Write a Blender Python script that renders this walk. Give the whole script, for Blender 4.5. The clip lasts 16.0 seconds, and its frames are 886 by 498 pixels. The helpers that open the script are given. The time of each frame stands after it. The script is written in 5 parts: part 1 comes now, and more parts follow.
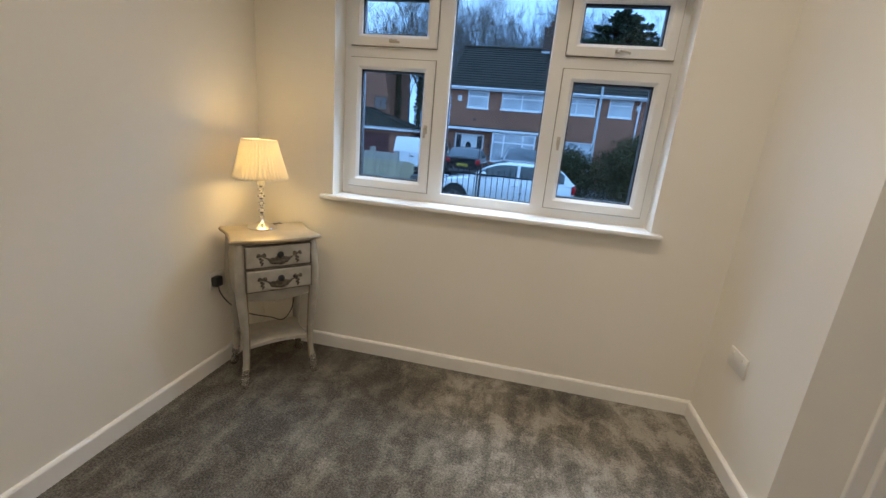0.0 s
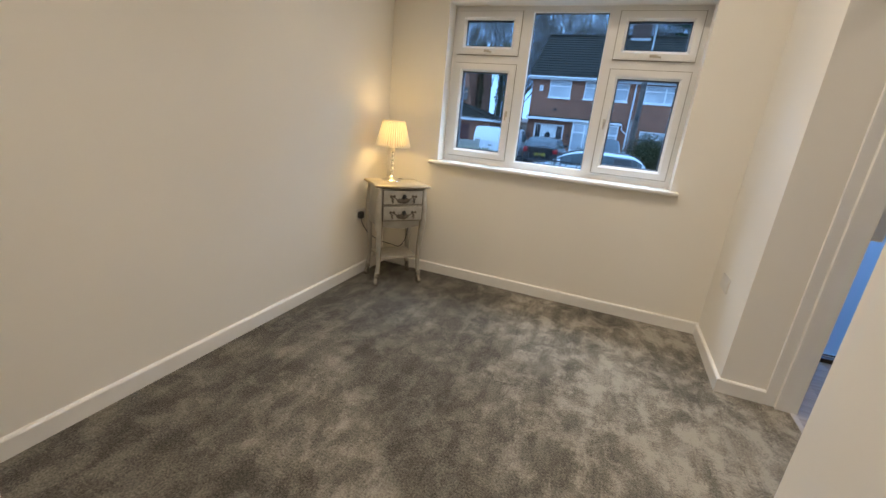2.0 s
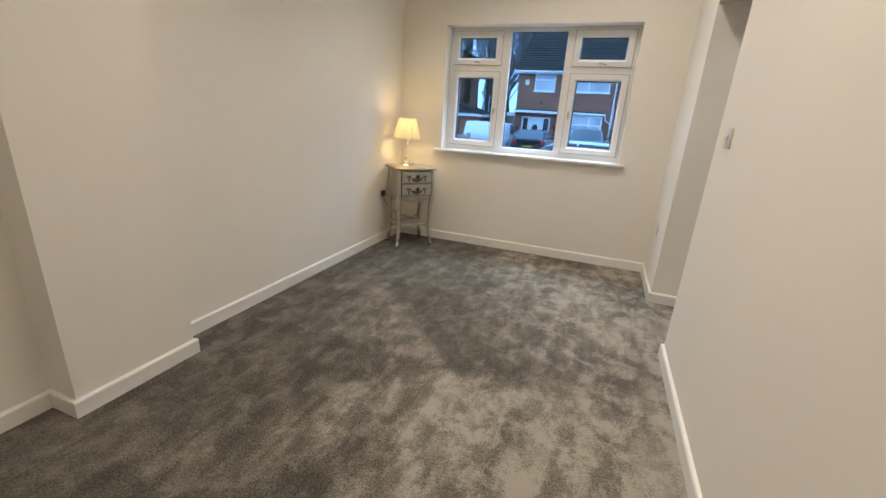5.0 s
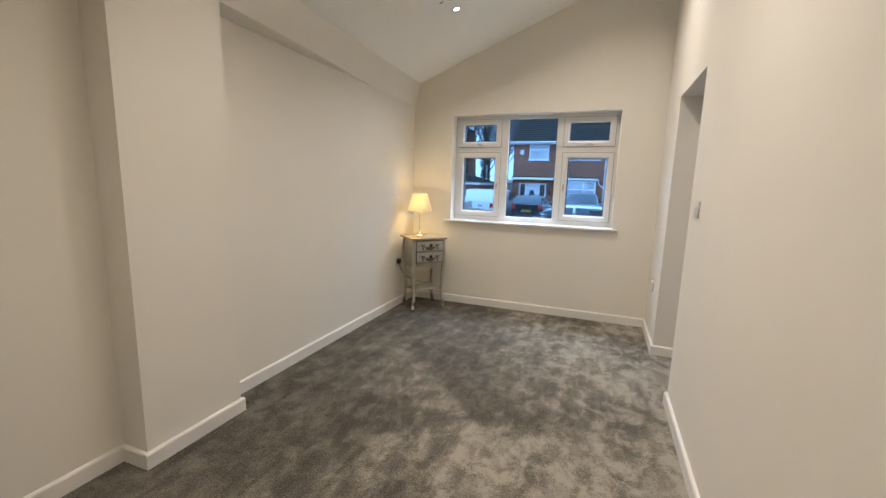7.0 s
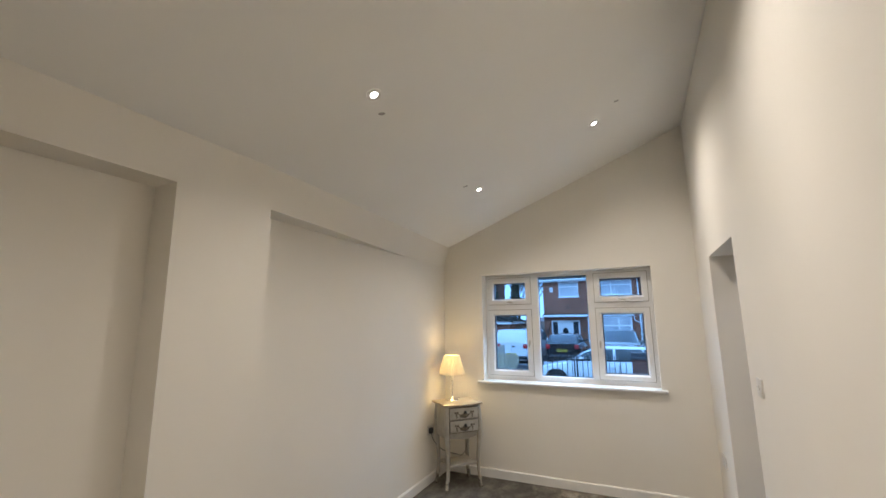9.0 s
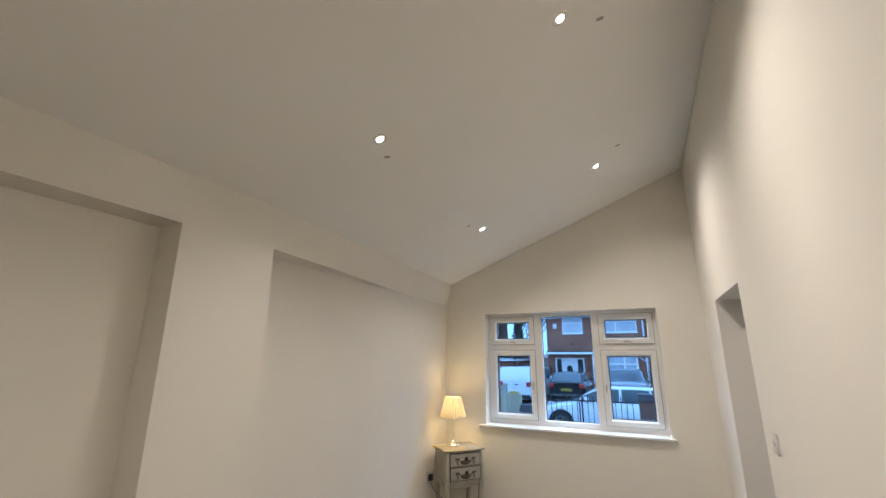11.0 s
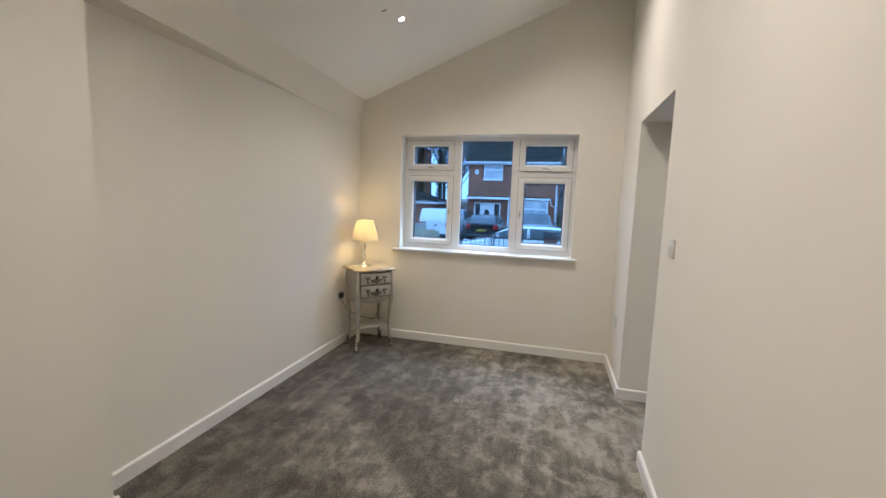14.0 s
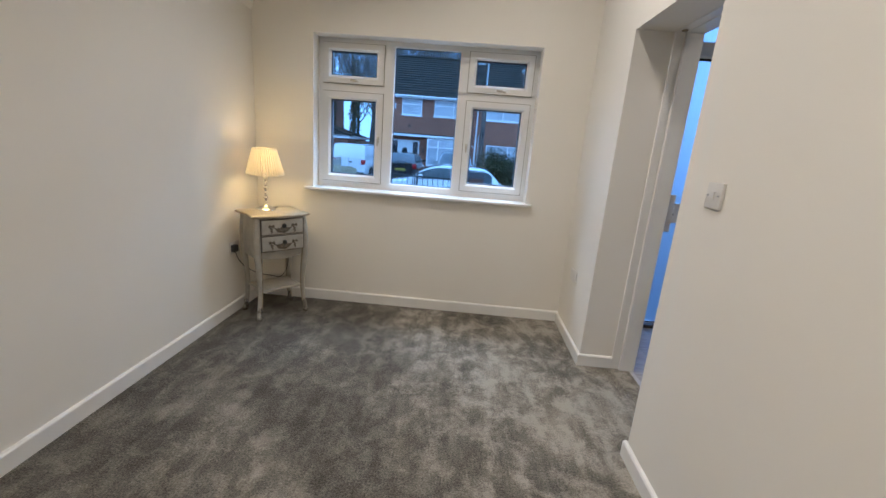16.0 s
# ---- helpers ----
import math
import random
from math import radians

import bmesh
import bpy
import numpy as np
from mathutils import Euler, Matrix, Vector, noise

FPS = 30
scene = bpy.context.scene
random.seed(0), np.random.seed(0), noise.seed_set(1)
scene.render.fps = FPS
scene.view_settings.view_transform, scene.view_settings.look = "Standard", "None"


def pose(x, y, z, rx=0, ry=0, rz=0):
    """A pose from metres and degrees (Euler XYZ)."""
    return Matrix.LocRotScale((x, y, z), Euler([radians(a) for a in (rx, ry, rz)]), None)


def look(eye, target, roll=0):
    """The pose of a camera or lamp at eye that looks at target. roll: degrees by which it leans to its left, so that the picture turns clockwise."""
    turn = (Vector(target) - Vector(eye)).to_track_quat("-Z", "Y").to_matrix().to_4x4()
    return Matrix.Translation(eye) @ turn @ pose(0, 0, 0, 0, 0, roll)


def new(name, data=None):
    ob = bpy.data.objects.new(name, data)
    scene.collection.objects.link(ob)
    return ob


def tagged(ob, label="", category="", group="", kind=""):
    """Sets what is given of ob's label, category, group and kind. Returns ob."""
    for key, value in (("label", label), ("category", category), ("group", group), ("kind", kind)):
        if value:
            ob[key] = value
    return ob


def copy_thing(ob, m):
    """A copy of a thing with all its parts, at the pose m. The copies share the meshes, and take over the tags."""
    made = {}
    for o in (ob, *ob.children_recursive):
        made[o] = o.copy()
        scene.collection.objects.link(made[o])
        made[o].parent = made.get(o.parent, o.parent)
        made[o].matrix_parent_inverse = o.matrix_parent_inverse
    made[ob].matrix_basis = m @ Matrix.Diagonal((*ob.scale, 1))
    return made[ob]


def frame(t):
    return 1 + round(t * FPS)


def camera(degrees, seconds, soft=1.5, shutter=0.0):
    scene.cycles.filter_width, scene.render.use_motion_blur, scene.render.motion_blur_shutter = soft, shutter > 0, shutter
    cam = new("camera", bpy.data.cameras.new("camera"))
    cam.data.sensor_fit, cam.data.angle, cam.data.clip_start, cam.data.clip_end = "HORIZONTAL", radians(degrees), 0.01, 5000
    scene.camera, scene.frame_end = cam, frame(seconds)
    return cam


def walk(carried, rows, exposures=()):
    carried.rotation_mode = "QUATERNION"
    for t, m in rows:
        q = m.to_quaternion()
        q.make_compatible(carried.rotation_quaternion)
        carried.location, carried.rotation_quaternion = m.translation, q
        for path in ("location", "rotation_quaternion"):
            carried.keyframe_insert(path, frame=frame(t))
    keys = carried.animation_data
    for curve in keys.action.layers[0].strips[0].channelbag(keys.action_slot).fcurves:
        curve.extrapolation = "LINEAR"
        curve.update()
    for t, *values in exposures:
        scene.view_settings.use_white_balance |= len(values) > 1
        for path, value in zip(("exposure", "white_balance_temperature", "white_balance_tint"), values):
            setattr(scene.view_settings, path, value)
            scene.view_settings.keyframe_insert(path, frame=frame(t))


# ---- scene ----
cam = camera(94.4, 16.0)
PATH = [
    (0, (0.093, 0.079, 1.323), (-0.269, 1.972, 0.787), 5.1),
    (0.5, (0.19, -0.143, 1.318), (-0.353, 1.711, 0.802), 6.1),
    (1, (0.221, -0.384, 1.324), (-0.41, 1.444, 0.813), 5.8),
    (1.5, (0.231, -0.636, 1.298), (-0.379, 1.183, 0.731), 5.3),
    (2, (0.336, -0.865, 1.272), (-0.351, 0.913, 0.665), 5.4),
    (2.5, (0.406, -1.068, 1.27), (-0.313, 0.691, 0.647), 5.0),
    (3, (0.396, -1.278, 1.265), (-0.356, 0.458, 0.614), 4.4),
    (5.5, (0.635, -1.839, 1.273), (0.007, -0.036, 0.677), 3.0),
    (6, (0.665, -1.91, 1.284), (0.045, -0.087, 0.741), 2.5),
    (6.5, (0.625, -2.048, 1.309), (-0.014, -0.208, 0.856), 2.1),
    (7, (0.6, -2.118, 1.346), (-0.104, -0.273, 1.028), 1.6),
    (7.5, (0.586, -2.118, 1.409), (-0.179, -0.277, 1.258), 0.9),
    (8, (0.584, -2.091, 1.472), (-0.227, -0.263, 1.486), 0.3),
    (8.5, (0.584, -2.084, 1.529), (-0.249, -0.275, 1.709), -0.3),
    (9, (0.581, -2.088, 1.58), (-0.258, -0.306, 1.923), -0.6),
    (11.5, (0.578, -2.084, 1.631), (-0.257, -0.338, 2.134), 0.2),
    (12, (0.57, -2.064, 1.593), (-0.246, -0.275, 1.955), 0.0),
    (12.5, (0.571, -2.049, 1.564), (-0.212, -0.22, 1.771), 0.1),
    (13, (0.549, -1.988, 1.524), (-0.173, -0.123, 1.57), 0.4),
    (13.5, (0.536, -1.834, 1.484), (-0.088, 0.063, 1.381), 1.0),
    (14, (0.531, -1.711, 1.424), (0.021, 0.21, 1.197), 2.0),
    (14.5, (0.442, -1.545, 1.391), (0.15, 0.406, 1.061), 3.5),
    (15, (0.328, -1.394, 1.384), (0.259, 0.563, 0.976), 4.8),
    (15.5, (0.261, -1.206, 1.358), (0.195, 0.737, 0.888), 4.6),
    (16, (0.233, -1.014, 1.339), (0.152, 0.924, 0.85), 4.5),
]
EXPOSURES = [(0.0, -0.62, 6350, 10), (2.0, -0.36, 6380, 10), (3.0, -0.24, 6330, 10), (5.5, -0.25, 6020, 10), (7.0, -0.25, 6040, 10), (8.0, -0.33, 5830, 10), (11.5, -0.37, 5850, 10), (14.0, -0.37, 5760, 10), (15.5, -0.42, 5600, 10), (16.0, -0.44, 5640, 10)]
walk(cam, [(t, look(eye, target, roll)) for t, eye, target, roll in PATH], EXPOSURES)

# ---- light levels ----
SKY = 0.55
LAMP = (1.0, 0.852, 0.70)
SPOT_W, SPOT_DEG, SPOT_SOFT, BULB_W = 82.0, 149.0, 1.0, 4.6

# ---- world and large lights ----
world = bpy.data.worlds.new("dusk_sky")
scene.world = world
world.use_nodes = True
wn, wl = world.node_tree.nodes, world.node_tree.links
wn.clear()
sky = wn.new("ShaderNodeTexSky")
sky.sky_type = 'NISHITA'
sky.sun_disc = False
sky.sun_elevation = radians(9)
sky.sun_rotation = radians(205)
sky.air_density, sky.dust_density, sky.ozone_density = 1.2, 0.6, 3.0
cloud_tc = wn.new("ShaderNodeTexCoord")
cloud = wn.new("ShaderNodeTexNoise")
cloud.inputs["Scale"].default_value, cloud.inputs["Detail"].default_value = 2.2, 5
wl.new(cloud_tc.outputs["Generated"], cloud.inputs["Vector"])
ramp = wn.new("ShaderNodeValToRGB")
ramp.color_ramp.elements[0].position, ramp.color_ramp.elements[0].color = 0.30, (3.0, 6.1, 11.0, 1)
ramp.color_ramp.elements[1].position, ramp.color_ramp.elements[1].color = 0.72, (6.2, 10.2, 15.2, 1)
wl.new(cloud.outputs["Fac"], ramp.inputs["Fac"])
blend = wn.new("ShaderNodeMix")
blend.data_type = 'RGBA'
blend.inputs[0].default_value = 0.9
wl.new(sky.outputs["Color"], blend.inputs[6])
wl.new(ramp.outputs["Color"], blend.inputs[7])
bg = wn.new("ShaderNodeBackground")
bg.inputs["Strength"].default_value = SKY
wout = wn.new("ShaderNodeOutputWorld")
wl.new(blend.outputs[2], bg.inputs["Color"])
wl.new(bg.outputs["Background"], wout.inputs["Surface"])

sun_data = bpy.data.lights.new("overcast_sun", 'SUN')
sun_data.energy, sun_data.angle, sun_data.color = 0.5, radians(30), (0.55, 0.8, 1.0)
sun = new("overcast_sun", sun_data)
sun.matrix_world = look((10, -20, 30), (0, 10, 0))

# added lamp above the street, out of view: more daylight under the window's head
day = bpy.data.lights.new("added_daylight_fill", 'AREA')
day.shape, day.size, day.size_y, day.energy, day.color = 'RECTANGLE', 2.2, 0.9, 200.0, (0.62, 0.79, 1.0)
day_ob = new("added_daylight_fill", day)
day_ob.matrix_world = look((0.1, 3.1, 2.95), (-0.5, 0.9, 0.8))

# ---- room measures ----
XL, XR, YB, YF = -1.43, 1.085, 2.212, -3.2
C0, CS = 2.967, 0.402


def ceil_z(x):
    return C0 + CS * x


# ---- helpers ----
def box(bm, x0, x1, y0, y1, z0, z1, bevel=0.0, seg=1):
    r = bmesh.ops.create_cube(bm, size=1, matrix=Matrix.Translation(((x0 + x1) / 2, (y0 + y1) / 2, (z0 + z1) / 2)) @ Matrix.Diagonal((abs(x1 - x0), abs(y1 - y0), abs(z1 - z0), 1)))
    if bevel:
        es = {e for v in r["verts"] for e in v.link_edges}
        bmesh.ops.bevel(bm, geom=list(es), offset=bevel, segments=seg, affect='EDGES', profile=0.5)
    return bm


def boxes(*rows, bevel=0.0, seg=1):
    bm = bmesh.new()
    for r in rows:
        box(bm, *r, bevel=bevel, seg=seg)
    return bm


def prism(points, axis, a, b, bm=None):
    """A polygon of 2D points pushed along axis from a to b. axis x: points are (y, z); y: (x, z); z: (x, y)."""
    bm = bm or bmesh.new()

    def at(p, d):
        return {"x": (d, p[0], p[1]), "y": (p[0], d, p[1]), "z": (p[0], p[1], d)}[axis]
    lo = [bm.verts.new(at(p, a)) for p in points]
    hi = [bm.verts.new(at(p, b)) for p in points]
    bm.faces.new(lo)
    bm.faces.new(hi[::-1])
    n = len(points)
    for i in range(n):
        bm.faces.new((lo[i], hi[i], hi[(i + 1) % n], lo[(i + 1) % n]))
    bmesh.ops.recalc_face_normals(bm, faces=bm.faces)
    return bm


def lathe(profile, seg=24, bm=None, ripple=None):
    """Rows of (radius, z) turned about z. ripple(angle) scales the radius."""
    bm = bm or bmesh.new()
    rings = []
    for r, z in profile:
        if r < 1e-6:
            rings.append([bm.verts.new((0, 0, z))])
        else:
            rings.append([bm.verts.new((r * (ripple(k) if ripple else 1) * math.cos(2 * math.pi * k / seg), r * (ripple(k) if ripple else 1) * math.sin(2 * math.pi * k / seg), z)) for k in range(seg)])
    for a, b in zip(rings, rings[1:]):
        for k in range(seg):
            j = (k + 1) % seg
            if len(a) == 1 and len(b) == 1:
                continue
            if len(a) == 1:
                bm.faces.new((a[0], b[j], b[k]))
            elif len(b) == 1:
                bm.faces.new((a[k], a[j], b[0]))
            else:
                bm.faces.new((a[k], a[j], b[j], b[k]))
    bmesh.ops.recalc_face_normals(bm, faces=bm.faces)
    return bm


def tube(path, radii, seg=8, bm=None, squash=1.0):
    """A tube along points, with one radius or one for each point."""
    bm = bm or bmesh.new()
    pts = [Vector(p) for p in path]
    rs = radii if isinstance(radii, (list, tuple)) else [radii] * len(pts)
    rings = []
    ref = Vector((0.13, 0.21, 0.97)).normalized()
    for i, p in enumerate(pts):
        d = (pts[min(i + 1, len(pts) - 1)] - pts[max(i - 1, 0)]).normalized()
        u = d.cross(ref if abs(d.dot(ref)) < 0.95 else Vector((1, 0, 0))).normalized()
        w = d.cross(u)
        rings.append([bm.verts.new(p + rs[i] * (math.cos(2 * math.pi * k / seg) * u + squash * math.sin(2 * math.pi * k / seg) * w)) for k in range(seg)])
    for a, b in zip(rings, rings[1:]):
        for k in range(seg):
            bm.faces.new((a[k], a[(k + 1) % seg], b[(k + 1) % seg], b[k]))
    bm.faces.new(rings[0][::-1])
    bm.faces.new(rings[-1])
    bmesh.ops.recalc_face_normals(bm, faces=bm.faces)
    return bm


def smooth_path(points, n=6):
    """Catmull-Rom through the points."""
    p = [Vector(q) for q in points]
    out = []
    for i in range(len(p) - 1):
        a, b, c, d = p[max(i - 1, 0)], p[i], p[i + 1], p[min(i + 2, len(p) - 1)]
        for k in range(n):
            t = k / n
            out.append(0.5 * (2 * b + (c - a) * t + (2 * a - 5 * b + 4 * c - d) * t * t + (3 * b - a - 3 * c + d) * t ** 3))
    return out + [p[-1]]


def panel(x0, x1, z0, z1, y0, y1, holes):
    """A wall slab in x and z, from y0 to y1 thick, with rectangular holes (x0, x1, z0, z1) that go through."""
    bm = bmesh.new()
    xs = sorted({x0, x1, *(h[0] for h in holes), *(h[1] for h in holes)})
    zs = sorted({z0, z1, *(h[2] for h in holes), *(h[3] for h in holes)})

    def solid(i, k):
        if not (0 <= i < len(xs) - 1 and 0 <= k < len(zs) - 1):
            return False
        mx, mz = (xs[i] + xs[i + 1]) / 2, (zs[k] + zs[k + 1]) / 2
        return not any(h[0] < mx < h[1] and h[2] < mz < h[3] for h in holes)
    seen = {}

    def v(i, y, k):
        if (i, y, k) not in seen:
            seen[i, y, k] = bm.verts.new((xs[i], y, zs[k]))
        return seen[i, y, k]
    for i in range(len(xs) - 1):
        for k in range(len(zs) - 1):
            if not solid(i, k):
                continue
            for y in (y0, y1):
                bm.faces.new((v(i, y, k), v(i + 1, y, k), v(i + 1, y, k + 1), v(i, y, k + 1)))
            for di, dk, a, b in ((-1, 0, (0, 0), (0, 1)), (1, 0, (1, 0), (1, 1)), (0, -1, (0, 0), (1, 0)), (0, 1, (0, 1), (1, 1))):
                if not solid(i + di, k + dk):
                    bm.faces.new((v(i + a[0], y0, k + a[1]), v(i + b[0], y0, k + b[1]), v(i + b[0], y1, k + b[1]), v(i + a[0], y1, k + a[1])))
    bmesh.ops.recalc_face_normals(bm, faces=bm.faces)
    return bm


def mesh_of(name, bm, material, smooth=False):
    me = bpy.data.meshes.new(name)
    bm.to_mesh(me)
    bm.free()
    me.materials.append(material)
    if smooth:
        me.polygons.foreach_set("use_smooth", [True] * len(me.polygons))
        me.set_sharp_from_angle(angle=radians(40))
    return me


def part(name, bm, material, parent, label="", smooth=False, m=None):
    ob = new(name, mesh_of(name, bm, material, smooth))
    ob.parent = parent
    if m is not None:
        ob.matrix_basis = m
    return tagged(ob, label)


def piece(name, me, parent, m=None):
    ob = new(name, me)
    ob.parent = parent
    if m is not None:
        ob.matrix_basis = m
    return ob


def thing(name, label, category, m=None, group="", kind=""):
    ob = new(name)
    ob.empty_display_size = 0.1
    if m is not None:
        ob.matrix_basis = m
    return tagged(ob, label, category, group, kind)


def solo(name, bm, material, label, category, kind="", smooth=False, m=None, group=""):
    ob = new(name, mesh_of(name, bm, material, smooth))
    if m is not None:
        ob.matrix_basis = m
    return tagged(ob, label, category, group, kind)


# ---- materials ----
def material(name, a, b=None, scale=6.0, rough=0.5, metal=0.0, bump=0.0, bump_scale=60.0, detail=4, spec=0.5, rough_var=0.0, stretch=(1, 1, 1), piece_var=0.0, **more):
    """Two colours blended by noise, a second finer noise for the relief, and gloss that varies."""
    mt = bpy.data.materials.new(name)
    mt.use_nodes = True
    n, l = mt.node_tree.nodes, mt.node_tree.links
    p = n["Principled BSDF"]
    tc = n.new("ShaderNodeTexCoord")
    mp = n.new("ShaderNodeMapping")
    mp.inputs["Scale"].default_value = stretch
    l.new(tc.outputs["Object"], mp.inputs["Vector"])
    b = b or tuple(c * 0.9 for c in a)
    nz = n.new("ShaderNodeTexNoise")
    nz.inputs["Scale"].default_value, nz.inputs["Detail"].default_value = scale, detail
    l.new(mp.outputs["Vector"], nz.inputs["Vector"])
    rp = n.new("ShaderNodeValToRGB")
    rp.color_ramp.elements[0].position, rp.color_ramp.elements[0].color = 0.33, (*a, 1)
    rp.color_ramp.elements[1].position, rp.color_ramp.elements[1].color = 0.67, (*b, 1)
    l.new(nz.outputs["Fac"], rp.inputs["Fac"])
    colour = rp.outputs["Color"]
    if piece_var:
        oi = n.new("ShaderNodeObjectInfo")
        mr = n.new("ShaderNodeMapRange")
        mr.inputs["To Min"].default_value, mr.inputs["To Max"].default_value = 1 - piece_var, 1 + piece_var
        l.new(oi.outputs["Random"], mr.inputs["Value"])
        hs = n.new("ShaderNodeHueSaturation")
        l.new(mr.outputs["Result"], hs.inputs["Value"])
        l.new(colour, hs.inputs["Color"])
        colour = hs.outputs["Color"]
    l.new(colour, p.inputs["Base Color"])
    fz = n.new("ShaderNodeTexNoise")
    fz.inputs["Scale"].default_value, fz.inputs["Detail"].default_value = bump_scale, 5
    l.new(mp.outputs["Vector"], fz.inputs["Vector"])
    if bump:
        bp = n.new("ShaderNodeBump")
        bp.inputs["Strength"].default_value, bp.inputs["Distance"].default_value = bump, 0.004
        l.new(fz.outputs["Fac"], bp.inputs["Height"])
        l.new(bp.outputs["Normal"], p.inputs["Normal"])
    if rough_var:
        mr2 = n.new("ShaderNodeMapRange")
        mr2.inputs["To Min"].default_value, mr2.inputs["To Max"].default_value = max(0.02, rough - rough_var), min(1, rough + rough_var)
        l.new(fz.outputs["Fac"], mr2.inputs["Value"])
        l.new(mr2.outputs["Result"], p.inputs["Roughness"])
    else:
        p.inputs["Roughness"].default_value = rough
    p.inputs["Metallic"].default_value = metal
    p.inputs["Specular IOR Level"].default_value = spec
    for key, value in more.items():
        p.inputs[key.replace("_", " ").title().replace("Ior", "IOR")].default_value = value
    return mt


def glow(name, colour, strength):
    mt = bpy.data.materials.new(name)
    mt.use_nodes = True
    p = mt.node_tree.nodes["Principled BSDF"]
    p.inputs["Base Color"].default_value = (0.8, 0.8, 0.8, 1)
    p.inputs["Emission Color"].default_value = (*colour, 1)
    p.inputs["Emission Strength"].default_value = strength
    return mt


def carpet_material():
    mt = bpy.data.materials.new("carpet_pile")
    mt.use_nodes = True
    n, l = mt.node_tree.nodes, mt.node_tree.links
    p = n["Principled BSDF"]
    tc = n.new("ShaderNodeTexCoord")

    def noise_at(scale, detail, stretch=(1, 1, 1), rough=0.55, warp=0.0):
        mp = n.new("ShaderNodeMapping")
        mp.inputs["Scale"].default_value = stretch
        l.new(tc.outputs["Object"], mp.inputs["Vector"])
        z = n.new("ShaderNodeTexNoise")
        z.inputs["Scale"].default_value, z.inputs["Detail"].default_value = scale, detail
        z.inputs["Roughness"].default_value, z.inputs["Distortion"].default_value = rough, warp
        l.new(mp.outputs["Vector"], z.inputs["Vector"])
        return z.outputs["Fac"]

    def ramp_of(fac, lo, hi):
        r = n.new("ShaderNodeMapRange")
        r.interpolation_type = 'SMOOTHSTEP'
        r.inputs["From Min"].default_value, r.inputs["From Max"].default_value = lo, hi
        l.new(fac, r.inputs["Value"])
        return r.outputs["Result"]

    def math_of(op, a, b):
        m = n.new("ShaderNodeMath")
        m.operation = op
        for k, v in enumerate((a, b)):
            if isinstance(v, (int, float)):
                m.inputs[k].default_value = v
            else:
                l.new(v, m.inputs[k])
        return m.outputs[0]
    tuft = noise_at(125, 2, rough=0.6)
    fibre = noise_at(420, 2, rough=0.6)
    clump = noise_at(38, 3, rough=0.6)
    rag = math_of('MULTIPLY', math_of('SUBTRACT', math_of('ADD', tuft, math_of('MULTIPLY', clump, 0.8)), 0.9), 0.13)
    brushed = ramp_of(math_of('ADD', noise_at(2.7, 8, (1.0, 0.85, 1), 0.68, 0.35), rag), 0.40, 0.67)
    wisps = ramp_of(math_of('ADD', noise_at(8.0, 6, (1.0, 0.8, 1), 0.66, 0.4), rag), 0.41, 0.70)
    tracks = ramp_of(math_of('ADD', noise_at(4.2, 4, (2.9, 0.42, 1), 0.6, 0.35), rag), 0.42, 0.68)
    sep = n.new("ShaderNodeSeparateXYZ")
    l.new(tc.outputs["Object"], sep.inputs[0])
    # The x term puts the floor's brighter right side into the carpet tone.
    broad_right_lift = ramp_of(math_of('ADD', noise_at(0.9, 3), math_of('MULTIPLY', sep.outputs["X"], 0.18)), 0.34, 0.70)
    pile = math_of('ADD', math_of('MULTIPLY', brushed, 0.27), math_of('ADD', math_of('MULTIPLY', tracks, 0.20), math_of('MULTIPLY', wisps, 0.53)))
    pile = math_of('MULTIPLY', pile, math_of('ADD', 0.55, math_of('MULTIPLY', broad_right_lift, 0.85)))
    speck = math_of('ADD', math_of('MULTIPLY', tuft, 0.75), math_of('MULTIPLY', fibre, 0.40))
    ground_tone = math_of('ADD', 0.035, math_of('MULTIPLY', broad_right_lift, 0.13))
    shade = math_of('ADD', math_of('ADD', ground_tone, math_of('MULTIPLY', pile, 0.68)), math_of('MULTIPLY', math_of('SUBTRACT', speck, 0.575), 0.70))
    mix = n.new("ShaderNodeValToRGB")
    e = mix.color_ramp.elements
    e[0].position, e[0].color = 0.0, (0.048, 0.042, 0.033, 1)
    e[1].position, e[1].color = 0.66, (0.39, 0.353, 0.288, 1)
    mid = e.new(0.25)
    mid.color = (0.168, 0.151, 0.120, 1)
    l.new(shade, mix.inputs["Fac"])
    l.new(mix.outputs["Color"], p.inputs["Base Color"])
    p.inputs["Roughness"].default_value = 0.95
    p.inputs["Specular IOR Level"].default_value = 0.1
    p.inputs["Sheen Weight"].default_value = 0.12
    p.inputs["Sheen Roughness"].default_value = 0.5
    bp = n.new("ShaderNodeBump")
    bp.inputs["Strength"].default_value, bp.inputs["Distance"].default_value = 0.9, 0.006
    l.new(math_of('ADD', speck, math_of('MULTIPLY', pile, 0.6)), bp.inputs["Height"])
    l.new(bp.outputs["Normal"], p.inputs["Normal"])
    return mt


